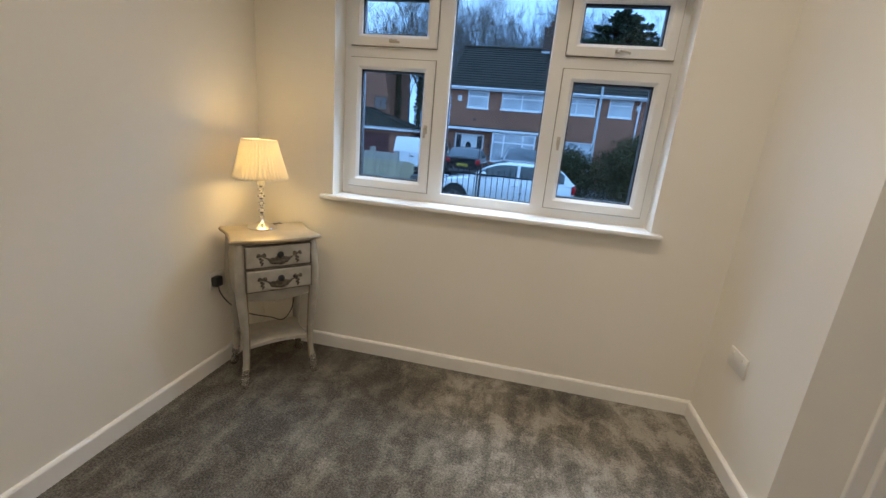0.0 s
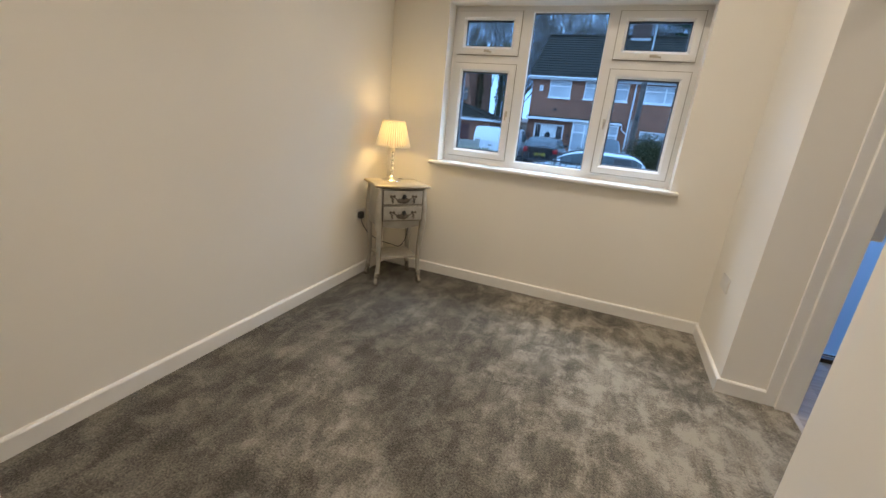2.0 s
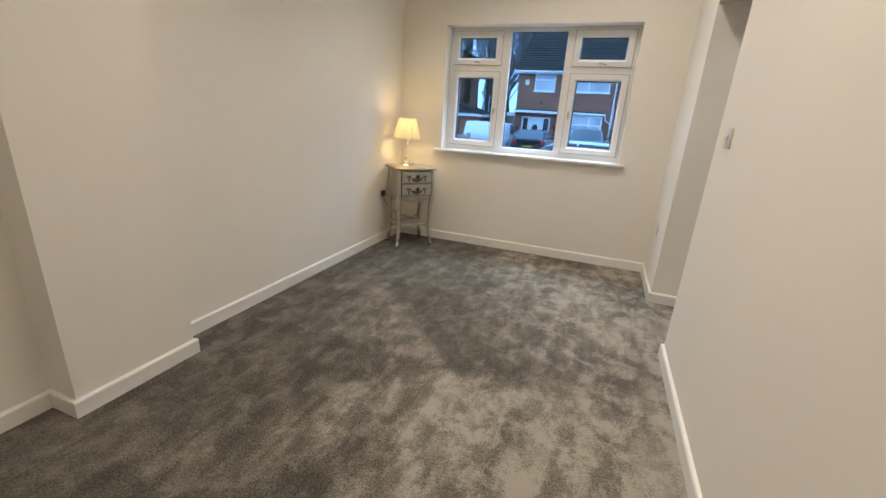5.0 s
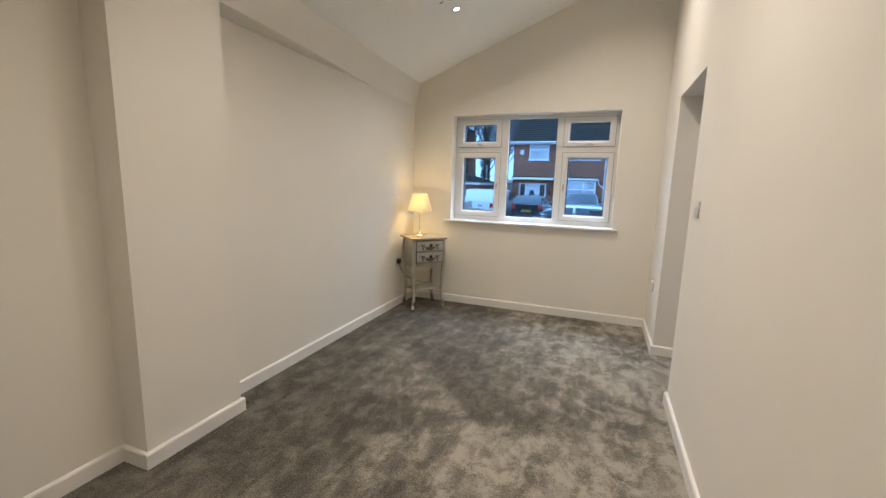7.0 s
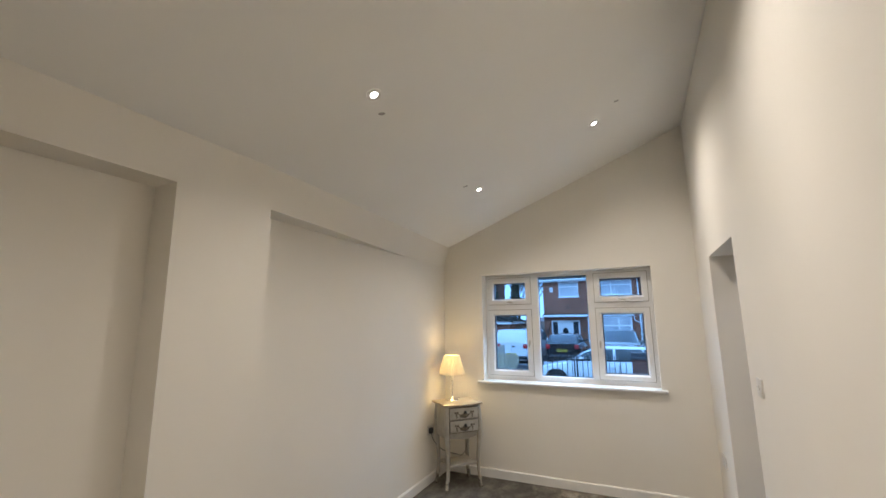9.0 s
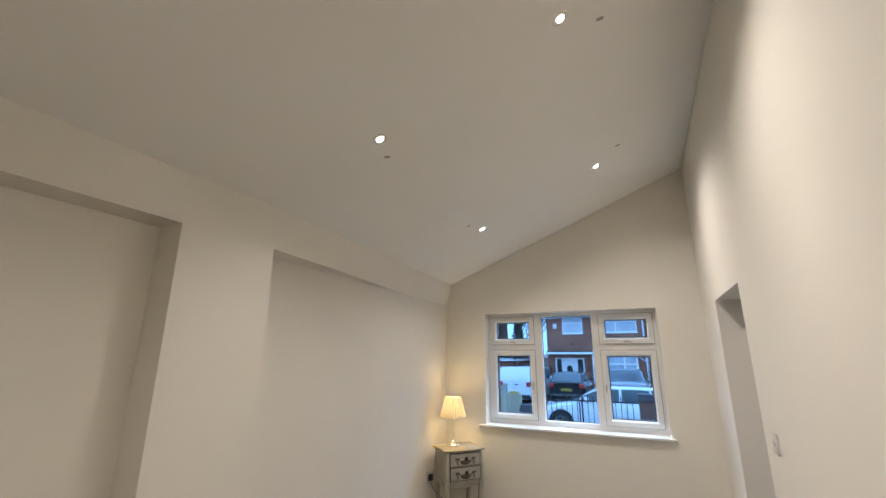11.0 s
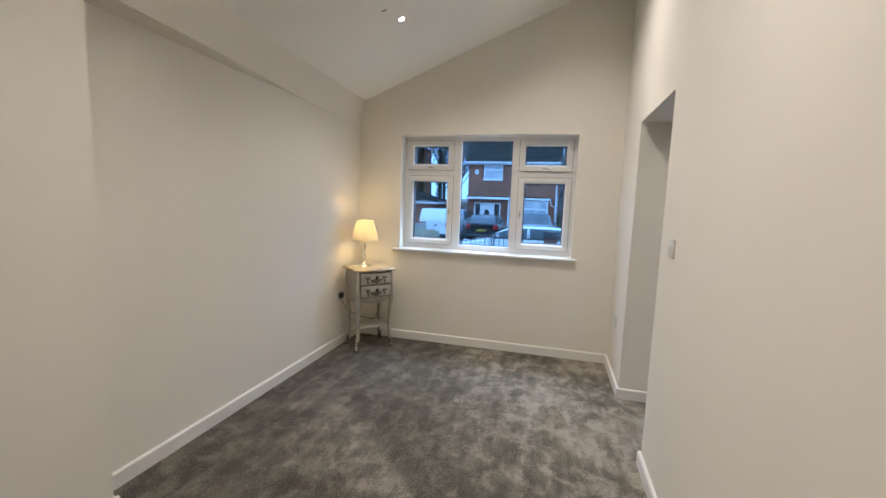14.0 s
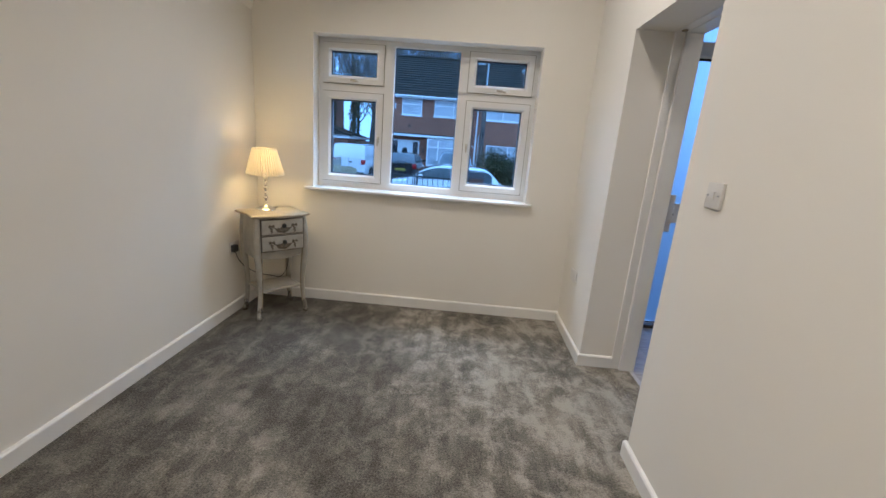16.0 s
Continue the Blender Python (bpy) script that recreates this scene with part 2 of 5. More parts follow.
def brick_material(name, c1, c2, mortar):
    """Brick courses for walls that stay far off, laid in x and z."""
    mt = bpy.data.materials.new(name)
    mt.use_nodes = True
    n, l = mt.node_tree.nodes, mt.node_tree.links
    p = n["Principled BSDF"]
    tc = n.new("ShaderNodeTexCoord")
    sp = n.new("ShaderNodeSeparateXYZ")
    cb = n.new("ShaderNodeCombineXYZ")
    ad = n.new("ShaderNodeMath")
    l.new(tc.outputs["Object"], sp.inputs[0])
    l.new(sp.outputs["X"], ad.inputs[0])
    l.new(sp.outputs["Y"], ad.inputs[1])
    l.new(ad.outputs[0], cb.inputs["X"])
    l.new(sp.outputs["Z"], cb.inputs["Y"])
    br = n.new("ShaderNodeTexBrick")
    br.inputs["Scale"].default_value = 1.0
    br.inputs["Brick Width"].default_value, br.inputs["Row Height"].default_value = 0.225, 0.075
    br.inputs["Mortar Size"].default_value = 0.006
    br.inputs["Color1"].default_value, br.inputs["Color2"].default_value, br.inputs["Mortar"].default_value = (*c1, 1), (*c2, 1), (*mortar, 1)
    l.new(cb.outputs[0], br.inputs["Vector"])
    nz = n.new("ShaderNodeTexNoise")
    nz.inputs["Scale"].default_value, nz.inputs["Detail"].default_value = 0.9, 6
    l.new(tc.outputs["Object"], nz.inputs["Vector"])
    hs = n.new("ShaderNodeHueSaturation")
    mr = n.new("ShaderNodeMapRange")
    mr.inputs["To Min"].default_value, mr.inputs["To Max"].default_value = 0.72, 1.28
    l.new(nz.outputs["Fac"], mr.inputs["Value"])
    l.new(mr.outputs["Result"], hs.inputs["Value"])
    l.new(br.outputs["Color"], hs.inputs["Color"])
    l.new(hs.outputs["Color"], p.inputs["Base Color"])
    bp = n.new("ShaderNodeBump")
    bp.inputs["Strength"].default_value, bp.inputs["Distance"].default_value = 0.6, 0.01
    bp.invert = True
    l.new(br.outputs["Fac"], bp.inputs["Height"])
    l.new(bp.outputs["Normal"], p.inputs["Normal"])
    p.inputs["Roughness"].default_value = 0.9
    return mt


def glass_material(name, rough=0.0, tint=(1, 1, 1), ior=1.45):
    mt = bpy.data.materials.new(name)
    mt.use_nodes = True
    p = mt.node_tree.nodes["Principled BSDF"]
    p.inputs["Base Color"].default_value = (*tint, 1)
    p.inputs["Transmission Weight"].default_value = 1
    p.inputs["Roughness"].default_value = rough
    p.inputs["IOR"].default_value = ior
    return mt


M_WALL = material("cream_wall_paint", (0.82, 0.782, 0.70), (0.795, 0.757, 0.675), 1.3, 0.72, bump=0.045, bump_scale=150, spec=0.25, rough_var=0.08)
M_CEIL = material("white_ceiling_paint", (0.89, 0.876, 0.828), (0.865, 0.851, 0.803), 1.1, 0.85, bump=0.08, bump_scale=120, spec=0.15)
M_GLOSS = material("white_satin_woodwork", (0.82, 0.80, 0.75), (0.79, 0.77, 0.72), 9, 0.32, bump=0.05, bump_scale=40, rough_var=0.08)
M_UPVC = material("white_upvc", (0.77, 0.762, 0.735), (0.755, 0.747, 0.72), 2, 0.3)
M_SILL = material("white_gloss_sill", (0.86, 0.85, 0.82), (0.83, 0.82, 0.79), 5, 0.25, rough_var=0.06)
M_PLASTIC = material("white_plastic_plate", (0.70, 0.675, 0.62), (0.67, 0.645, 0.59), 20, 0.3)
M_CARPET = carpet_material()
M_GASKET = material("black_rubber_gasket", (0.015, 0.015, 0.016), None, 30, 0.6)
# Dark tint dims the outdoors seen; shadowless panes still pass full daylight.
M_GLASS = glass_material("view_dimming_glass", 0.0, (0.335, 0.392, 0.46), 1.25)
M_CRYSTAL = glass_material("clear_crystal")
# Door glass tint is lowered likewise against the raised sky.
M_FROST = glass_material("frosted_glass", 0.55, (0.25, 0.32, 0.45))
M_CHROME = material("polished_chrome", (0.82, 0.82, 0.83), (0.74, 0.74, 0.75), 12, 0.09, 1.0, rough_var=0.04)
M_BLACKPL = material("black_plastic", (0.012, 0.012, 0.012), (0.02, 0.02, 0.02), 30, 0.4)
M_TABLE = material("silver_grey_paint", (0.44, 0.41, 0.345), (0.35, 0.325, 0.27), 14, 0.38, 0.12, bump=0.15, bump_scale=55, rough_var=0.12)
M_TABLETOP = material("champagne_silver_paint", (0.50, 0.42, 0.28), (0.41, 0.34, 0.22), 9, 0.32, 0.3, bump=0.1, bump_scale=70, rough_var=0.1)
M_EDGE = material("rubbed_bronze_edge", (0.20, 0.15, 0.09), (0.31, 0.25, 0.16), 25, 0.4, 0.4, bump=0.2)
M_CARVE = material("antique_bronze_carving", (0.085, 0.068, 0.048), (0.19, 0.155, 0.11), 60, 0.45, 0.4, bump=0.3, bump_scale=90)
M_FOOT = material("bright_silver_leaf", (0.66, 0.63, 0.57), (0.42, 0.39, 0.34), 45, 0.25, 0.8, bump=0.4, bump_scale=80)
M_PLANK = material("grey_oak_plank", (0.42, 0.385, 0.355), (0.31, 0.285, 0.26), 5, 0.45, bump=0.15, bump_scale=40, stretch=(1, 9, 1), piece_var=0.16, rough_var=0.1)
M_ALU = material("brushed_aluminium_strip", (0.72, 0.73, 0.75), (0.6, 0.61, 0.63), 40, 0.3, 1.0)
M_STRIP = material("pale_satin_strip", (0.56, 0.54, 0.52), (0.50, 0.48, 0.46), 40, 0.5, 0.2)

# ---- the room's shell ----
DY0, DY1, DZ = 0.657, 1.503, 2.03          # doorway in the right wall
WX0, WX1, WZ0, WZ1 = -0.972, 0.709, 0.945, 2.068   # window opening
XH = 1.43                                   # hall side of the right wall

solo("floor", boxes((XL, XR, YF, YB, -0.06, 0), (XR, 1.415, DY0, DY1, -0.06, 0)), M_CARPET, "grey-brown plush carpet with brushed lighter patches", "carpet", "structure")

bm = panel(XL, XR, -0.06, 2.39, YB, 2.50, [(WX0, WX1, WZ0, WZ1)])
prism([(XL, 2.39), (XR, 2.39), (XR, ceil_z(XR) + 0.02), (XL, ceil_z(XL) + 0.02)], "y", YB, 2.50, bm)
bmesh.ops.remove_doubles(bm, verts=bm.verts, dist=1e-5)
solo("wall_north", bm, M_WALL, "cream painted gable wall around the front window", "wall", "structure")

bm = prism([(YF - 0.2, -0.06), (DY0, -0.06), (DY0, DZ), (DY1, DZ), (DY1, -0.06), (2.50, -0.06), (2.50, ceil_z(XR) + 0.02), (YF - 0.2, ceil_z(XR) + 0.02)], "x", XR, XH)
solo("wall_east", bm, M_WALL, "cream painted tall side wall with a doorway", "wall", "structure")
solo("wall_south", prism([(XL, -0.06), (XR, -0.06), (XR, ceil_z(XR) + 0.02), (XL, ceil_z(XL) + 0.02)], "y", YF - 0.2, YF), M_WALL, "cream painted end wall of the room", "wall", "structure")
solo("wall_west", boxes((XL - 0.2, XL, YF - 0.2, 2.50, -0.06, ceil_z(XL) + 0.02)), M_WALL, "cream painted low side wall behind shallow recesses", "wall", "structure")

# pier between the two recesses and the band above them, which dies into the wall towards the window
bm = boxes((XL, -1.265, -0.99, -0.46, -0.06, 2.212))
solo("wall_pier", bm, M_WALL, "cream plastered pier projecting between two recesses", "wall", "structure")
bm = bmesh.new()
stations = [(YF, -1.265, -1.265, 2.212), (-0.46, -1.265, -1.265, 2.212), (0.1, -1.300, -1.284, 2.206), (0.6, -1.352, -1.303, 2.200), (1.0, -1.402, -1.320, 2.196), (1.35, -1.427, -1.333, 2.194), (YB, -1.4285, -1.365, 2.19)]
rows = []
for y, xb, xt, zb in stations:
    rows.append([bm.verts.new(q) for q in ((XL, y, zb), (xb, y, zb), (xt, y, ceil_z(xt) + 0.01), (XL, y, ceil_z(XL) + 0.01))])
for a, b in zip(rows, rows[1:]):
    for k in range(4):
        bm.faces.new((a[k], a[(k + 1) % 4], b[(k + 1) % 4], b[k]))
bm.faces.new(rows[0])
bm.faces.new(rows[-1][::-1])
bmesh.ops.recalc_face_normals(bm, faces=bm.faces)
solo("wall_band", bm, M_WALL, "cream plastered band above the wall recesses", "wall", "structure", smooth=True)

bm = prism([(XL - 0.2, ceil_z(XL - 0.2)), (XH, ceil_z(XH)), (XH, ceil_z(XH) + 0.16), (XL - 0.2, ceil_z(XL - 0.2) + 0.16)], "y", YF - 0.2, 2.50)
solo("ceiling", bm, M_CEIL, "white painted sloping ceiling", "ceiling", "structure")


# skirting boards: a board with an eased top edge, along one wall each
def skirting(label, p, q, side, h=0.078):
    """From p to q along the wall's face; side: the unit direction into the room."""
    p, q, s = Vector((*p, 0)), Vector((*q, 0)), Vector((*side, 0))
    bm = bmesh.new()
    prof = [(0, 0.0), (0.017, 0.0), (0.017, h - 0.009), (0.012, h - 0.002), (0.004, h), (0, h)]
    a = [bm.verts.new(p + s * d + Vector((0, 0, z))) for d, z in prof]
    b = [bm.verts.new(q + s * d + Vector((0, 0, z))) for d, z in prof]
    bm.faces.new(a)
    bm.faces.new(b[::-1])
    for k in range(len(prof)):
        j = (k + 1) % len(prof)
        bm.faces.new((a[k], b[k], b[j], a[j]))
    bmesh.ops.recalc_face_normals(bm, faces=bm.faces)
    return solo("baseboard", bm, M_GLOSS, label, "skirting board", "structure")


skirting("white satin skirting board under the window", (XL, YB), (XR, YB), (0, -1), 0.084)
skirting("white satin skirting board in the long recess", (XL, -0.46), (XL, YB - 0.017), (1, 0), 0.083)
skirting("white satin skirting board on the pier's face", (-1.265, -1.007), (-1.265, -0.443), (1, 0))
skirting("short white skirting return beside the pier", (XL + 0.017, -0.46), (-1.265, -0.46), (0, 1))
skirting("short white skirting return beside the pier", (XL + 0.017, -0.99), (-1.265, -0.99), (0, -1))
skirting("white satin skirting board in the near recess", (XL, YF), (XL, -0.99), (1, 0))
skirting("white satin skirting board beside the doorway", (XR, DY1 - 0.017), (XR, YB - 0.017), (-1, 0))
skirting("white skirting board turned into the doorway", (XR, DY1), (1.292, DY1), (0, -1))
skirting("white satin skirting board along the tall wall", (XR, YF), (XR, DY0 + 0.017), (-1, 0))
skirting("white skirting board turned into the doorway", (XR, DY0), (1.292, DY0), (0, 1))
skirting("white satin skirting board on the end wall", (XL, YF), (XR, YF), (0, 1))

# ---- the doorway's lining: two stepped members up both sides and across the head ----
door_frame = thing("door_1", "white painted stepped door lining, no door hung", "door frame", kind="structure")
for lab, x0, x1, d in (("architrave", 1.292, 1.342, 0.016), ("lining", 1.342, 1.436, 0.034)):
    part(lab, boxes((x0, x1, DY1 - d, DY1, 0, DZ - d * 0.25), bevel=0.002), M_GLOSS, door_frame)
    part(lab, boxes((x0, x1, DY0, DY0 + d, 0, DZ - d * 0.25), bevel=0.002), M_GLOSS, door_frame)
    part(lab, boxes((x0, x1, DY0, DY1, DZ - d * 0.25, DZ), bevel=0.001), M_GLOSS, door_frame)
part("catch", boxes((1.304, 1.330, 1.430, 1.456, DZ - 0.010, DZ - 0.003), bevel=0.002), M_EDGE, door_frame, "small dark metal ball catch")

# ---- hall beyond the doorway ----
hall_floor = thing("floor_hall", "grey wood-effect plank flooring in the hall", "flooring", kind="structure")
part("underlay", boxes((1.415, 2.75, -0.7, 2.27, -0.06, -0.012)), M_BLACKPL, hall_floor)
plank_mesh = mesh_of("plank", boxes((0, 0.188, 0, 1.19, 0, 0.012), bevel=0.0012), M_PLANK)
for i in range(7):
    for j in range(-1, 3):
        y = -0.7 + j * 1.192 + (0.0, 0.42, 0.83)[i % 3]
        y0, y1 = max(y, -0.7), min(y + 1.19, 2.27)
        if y1 - y0 < 0.05:
            continue
        if y1 - y0 > 1.18:
            piece("plank", plank_mesh, hall_floor, pose(1.432 + i * 0.1885, y0, -0.012))
        else:
            part("plank", boxes((0, 0.188, 0, y1 - y0, 0, 0.012), bevel=0.0012), M_PLANK, hall_floor, m=pose(1.432 + i * 0.1885, y0, -0.012))
solo("threshold_strip", boxes((1.405, 1.432, DY0, DY1, 0.0, 0.005), bevel=0.002), M_STRIP, "silver aluminium carpet threshold strip in the doorway", "threshold", "structure")
solo("wall_hall_north", panel(XH, 2.75, -0.06, 2.62, 2.27, 2.50, [(1.70, 2.66, -0.06, 2.52)]), M_WALL, "white hall wall around the front door", "wall", "structure")
solo("wall_hall_east", boxes((2.75, 2.9, -0.85, 2.50, -0.06, 2.62)), M_WALL, "white plain hall wall", "wall", "structure")
solo("wall_hall_south", boxes((XH, 2.75, -0.85, -0.70, -0.06, 2.62)), M_WALL, "white plain hall wall", "wall", "structure")
solo("ceiling_hall", boxes((XH, 2.9, -0.85, 2.50, 2.62, 2.74)), M_CEIL, "white flat hall ceiling", "ceiling", "structure")

door = thing("door_2", "white front door with large frosted glass panels, shut", "front door", kind="structure")
part("frame", boxes((1.70, 1.755, 2.27, 2.35, 0, 2.52), (2.605, 2.66, 2.27, 2.35, 0, 2.52), (1.755, 2.605, 2.27, 2.35, 2.475, 2.52), (1.755, 2.605, 2.27, 2.35, 2.10, 2.19)), M_UPVC, door)
part("leaf", panel(1.757, 2.603, 0.012, 2.098, 2.285, 2.345, [(1.79, 2.57, 0.03, 0.885), (1.79, 2.57, 1.035, 2.085)]), M_UPVC, door)
part("gasket", boxes((1.79, 2.57, 2.29, 2.31, 2.072, 2.085), (1.79, 2.57, 2.29, 2.31, 0.03, 0.036)), M_GASKET, door)
for z0, z1, x0, x1 in ((0.036, 0.885, 1.79, 2.57), (1.035, 2.072, 1.79, 2.57), (2.19, 2.475, 1.755, 2.605)):
    g = part("pane", boxes((x0, x1, 2.305, 2.321, z0, z1)), M_FROST, door, "frosted glass pane")
    g.visible_shadow = False
part("handle_plate", boxes((1.797, 1.862, 2.255, 2.286, 0.81, 1.105), bevel=0.006, seg=2), M_UPVC, door, "white lock plate")
part("keyhole", boxes((1.872, 1.878, 2.281, 2.286, 0.945, 0.957)), M_BLACKPL, door)
part("threshold", boxes((1.70, 2.66, 2.235, 2.40, -0.012, 0.028), bevel=0.004), material("dark_bronze_threshold", (0.05, 0.042, 0.036), None, 20, 0.4, 0.5), door, "dark bronze door sill")

# ---- window ----
FY0, FY1 = 2.34, 2.41
M_HANDLE = material("champagne_handle", (0.52, 0.47, 0.38), (0.46, 0.41, 0.33), 10, 0.35, 0.3)
# Seal colour darkened to stand for the shade in the sash gaps.
M_SHADOWGAP = material("shaded_seal_grey", (0.36, 0.33, 0.27), (0.28, 0.25, 0.21), 20, 0.8)
win = thing("window_1", "white upvc casement window with two opening sides", "window", kind="structure")
FX = (-0.978, -0.937, -0.461, -0.392, 0.124, 0.182, 0.676, 0.715)
FZ = (0.945, 0.992, 1.688, 1.742, 2.037, 2.074)
part("window_frame", panel(FX[0], FX[7], FZ[0], FZ[5], FY0, FY1, [(FX[1], FX[2], FZ[1], FZ[2]), (FX[1], FX[2], FZ[3], FZ[4]), (FX[3], FX[4], FZ[1], FZ[4]), (FX[5], FX[6], FZ[1], FZ[2]), (FX[5], FX[6], FZ[3], FZ[4])]), M_UPVC, win)


def bead(x0, x1, z0, z1, y0, y1, w):
    """A rectangular ring of section w, its inner edge sloped towards the glass."""
    bm = bmesh.new()
    o = [(x0, z0), (x1, z0), (x1, z1), (x0, z1)]
    i1 = [(x0 + w, z0 + w), (x1 - w, z0 + w), (x1 - w, z1 - w), (x0 + w, z1 - w)]
    i0 = [(x0 + w * 0.72, z0 + w * 0.72), (x1 - w * 0.72, z0 + w * 0.72), (x1 - w * 0.72, z1 - w * 0.72), (x0 + w * 0.72, z1 - w * 0.72)]
    rings = [[bm.verts.new((x, y, z)) for x, z in pts] for pts, y in ((o, y1), (o, y0), (i0, y0), (i1, y0 + 0.014), (i1, y1))]
    for a, b in zip(rings, rings[1:] + rings[:1]):
        for k in range(4):
            bm.faces.new((a[k], a[(k + 1) % 4], b[(k + 1) % 4], b[k]))
    bmesh.ops.recalc_face_normals(bm, faces=bm.faces)
    return bm


def pane_in(parent, x0, x1, z0, z1, y):
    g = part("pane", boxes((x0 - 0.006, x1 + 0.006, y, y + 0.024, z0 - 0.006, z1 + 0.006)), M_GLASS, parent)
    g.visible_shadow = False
    part("gasket", bead(x0 - 0.004, x1 + 0.004, z0 - 0.004, z1 + 0.004, y - 0.006, y - 0.001, 0.0085), M_GASKET, parent)


def spacer(parent, x0, x1, z0, z1, y):
    part("spacer", bead(x0, x1, z0, z1, y + 0.0245, y + 0.029, 0.008), M_ALU, parent)


for name, x0, x1, z0, z1, hx, hz in (("sash", FX[1], FX[2], FZ[1], FZ[2], "right", 0), ("sash", FX[1], FX[2], FZ[3], FZ[4], "", 1), ("sash", FX[5], FX[6], FZ[1], FZ[2], "left", 0), ("sash", FX[5], FX[6], FZ[3], FZ[4], "", 1)):
    g = 0.004
    w = 0.056
    s = part(name, bead(x0 + g, x1 - g, z0 + g, z1 - g, FY0 - 0.016, FY1 - 0.006, w), M_UPVC, win, "white opening sash")
    pane_in(s, x0 + g + w, x1 - g - w, z0 + g + w, z1 - g - w, FY0 + 0.012)
    spacer(s, x0 + g + w, x1 - g - w, z0 + g + w, z1 - g - w, FY0 + 0.012)
    part("sash_gap", bead(x0 - 0.001, x1 + 0.001, z0 - 0.001, z1 + 0.001, FY0 - 0.0025, FY0 + 0.004, 0.0065), M_SHADOWGAP, s, "thin seal line coloured dark for the gap's shade")
    bm = bmesh.new()
    if hx:
        hxx = x1 - 0.03 if hx == "right" else x0 + 0.03
        zc = (z0 + z1) / 2
        box(bm, hxx - 0.009, hxx + 0.009, FY0 - 0.024, FY0 - 0.016, zc - 0.022, zc + 0.022, 0.003, 2)
        tube([(hxx, FY0 - 0.026, zc + 0.006), (hxx, FY0 - 0.042, zc + 0.004), (hxx, FY0 - 0.046, zc - 0.012), (hxx, FY0 - 0.045, zc - 0.045)], [0.008, 0.008, 0.007, 0.006], 8, bm)
    else:
        xc = (x0 + x1) / 2
        box(bm, xc - 0.022, xc + 0.022, FY0 - 0.024, FY0 - 0.016, z0 + 0.020, z0 + 0.038, 0.003, 2)
        tube([(xc - 0.006, FY0 - 0.026, z0 + 0.03), (xc, FY0 - 0.042, z0 + 0.028), (xc + 0.015, FY0 - 0.046, z0 + 0.024), (xc + 0.045, FY0 - 0.045, z0 + 0.018)], [0.008, 0.008, 0.007, 0.006], 8, bm)
    part("handle", bm, M_HANDLE, s, "champagne lever handle", True)
part("glazing_bead", bead(FX[3] - 0.002, FX[4] + 0.002, FZ[1] - 0.002, FZ[4] + 0.002, FY0 + 0.004, FY1 - 0.01, 0.012), M_UPVC, win)
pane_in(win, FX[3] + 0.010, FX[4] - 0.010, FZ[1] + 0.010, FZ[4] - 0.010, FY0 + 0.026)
solo("window_sill", boxes((-1.036, 0.756, 2.168, YB + 0.002, 0.921, 0.946), bevel=0.008, seg=3), M_SILL, "white rounded window board under the window", "window sill", "structure", True)
solo("window_ledge", boxes((WX0 - 0.004, WX1 + 0.004, YB + 0.002, FY0 + 0.03, 0.925, 0.9462)), M_SILL, "white window board inside the reveal", "window sill", "structure")
solo("window_sill_outer", boxes((-1.0, 0.74, FY1 - 0.005, 2.56, 0.90, 0.943), bevel=0.004), M_UPVC, "white outer window sill", "window sill", "structure")


# ---- downlights ----
def downlight(x, y, power):
    """Set into the sloping ceiling: x and y of its middle."""
    m = Matrix.Translation((x, y, ceil_z(x))) @ Matrix.Rotation(-math.atan(CS), 4, 'Y')
    d = thing("downlight", "small round recessed downlight, lit, white trim", "downlight", m, "ceiling downlights")
    part("trim", lathe([(0.018, -0.001), (0.020, -0.005), (0.032, -0.007), (0.040, -0.004), (0.040, 0.001), (0.018, 0.001)], 28), M_PLASTIC, d, smooth=True)
    part("lens", lathe([(0.0, -0.004), (0.015, -0.0035), (0.018, -0.002), (0.018, 0.0005), (0.0, 0.0005)], 24), M_LENS, d, "glowing lamp lens", True)
    ld = bpy.data.lights.new("downlight_beam", 'SPOT')
    ld.energy, ld.color, ld.spot_size, ld.spot_blend, ld.shadow_soft_size = power, LAMP, radians(SPOT_DEG), SPOT_SOFT, 0.055
    lo = new("downlight_beam", ld)
    lo.parent = d
    lo.matrix_basis = Matrix.Translation((0, 0, -0.012)) @ Matrix.Rotation(0.42 * math.atan(CS), 4, 'Y')
    return d


M_LENS = glow("downlight_lens", (1.0, 0.93, 0.82), 60.0)
# The pair at y -2.13 is unseen, added to brighten the near end.
for x, y in ((-0.57, -0.466), (0.388, -0.460), (-0.612, 1.208), (0.377, 1.195), (-0.55, -2.13), (0.39, -2.13)):
    downlight(x, y, SPOT_W * (1.08 if x > 0 else 1.0) * ((0.78 if x > 0 else 0.6) if y < -1 else 1.0))
M_MARK = material("dark_patch", (0.34, 0.32, 0.29), (0.44, 0.42, 0.39), 60, 0.9)
for x, y, turn in ((-0.623, -0.312, 50), (0.551, -0.304, 20), (-0.665, 1.018, 10), (0.555, 1.046, 20)):
    bm = lathe([(0.0, -0.003), (0.011, -0.0025), (0.014, 0.0), (0.0, 0.0)], 14)
    bmesh.ops.scale(bm, vec=(1.5, 0.8, 1), verts=bm.verts)
    solo("ceiling_mark", bm, M_MARK, "small dark oblong mark beside a downlight", "ceiling fixing", m=Matrix.Translation((x, y, ceil_z(x))) @ Matrix.Rotation(-math.atan(CS), 4, 'Y') @ pose(0, 0, 0, 0, 0, turn), group="ceiling fixing patches")


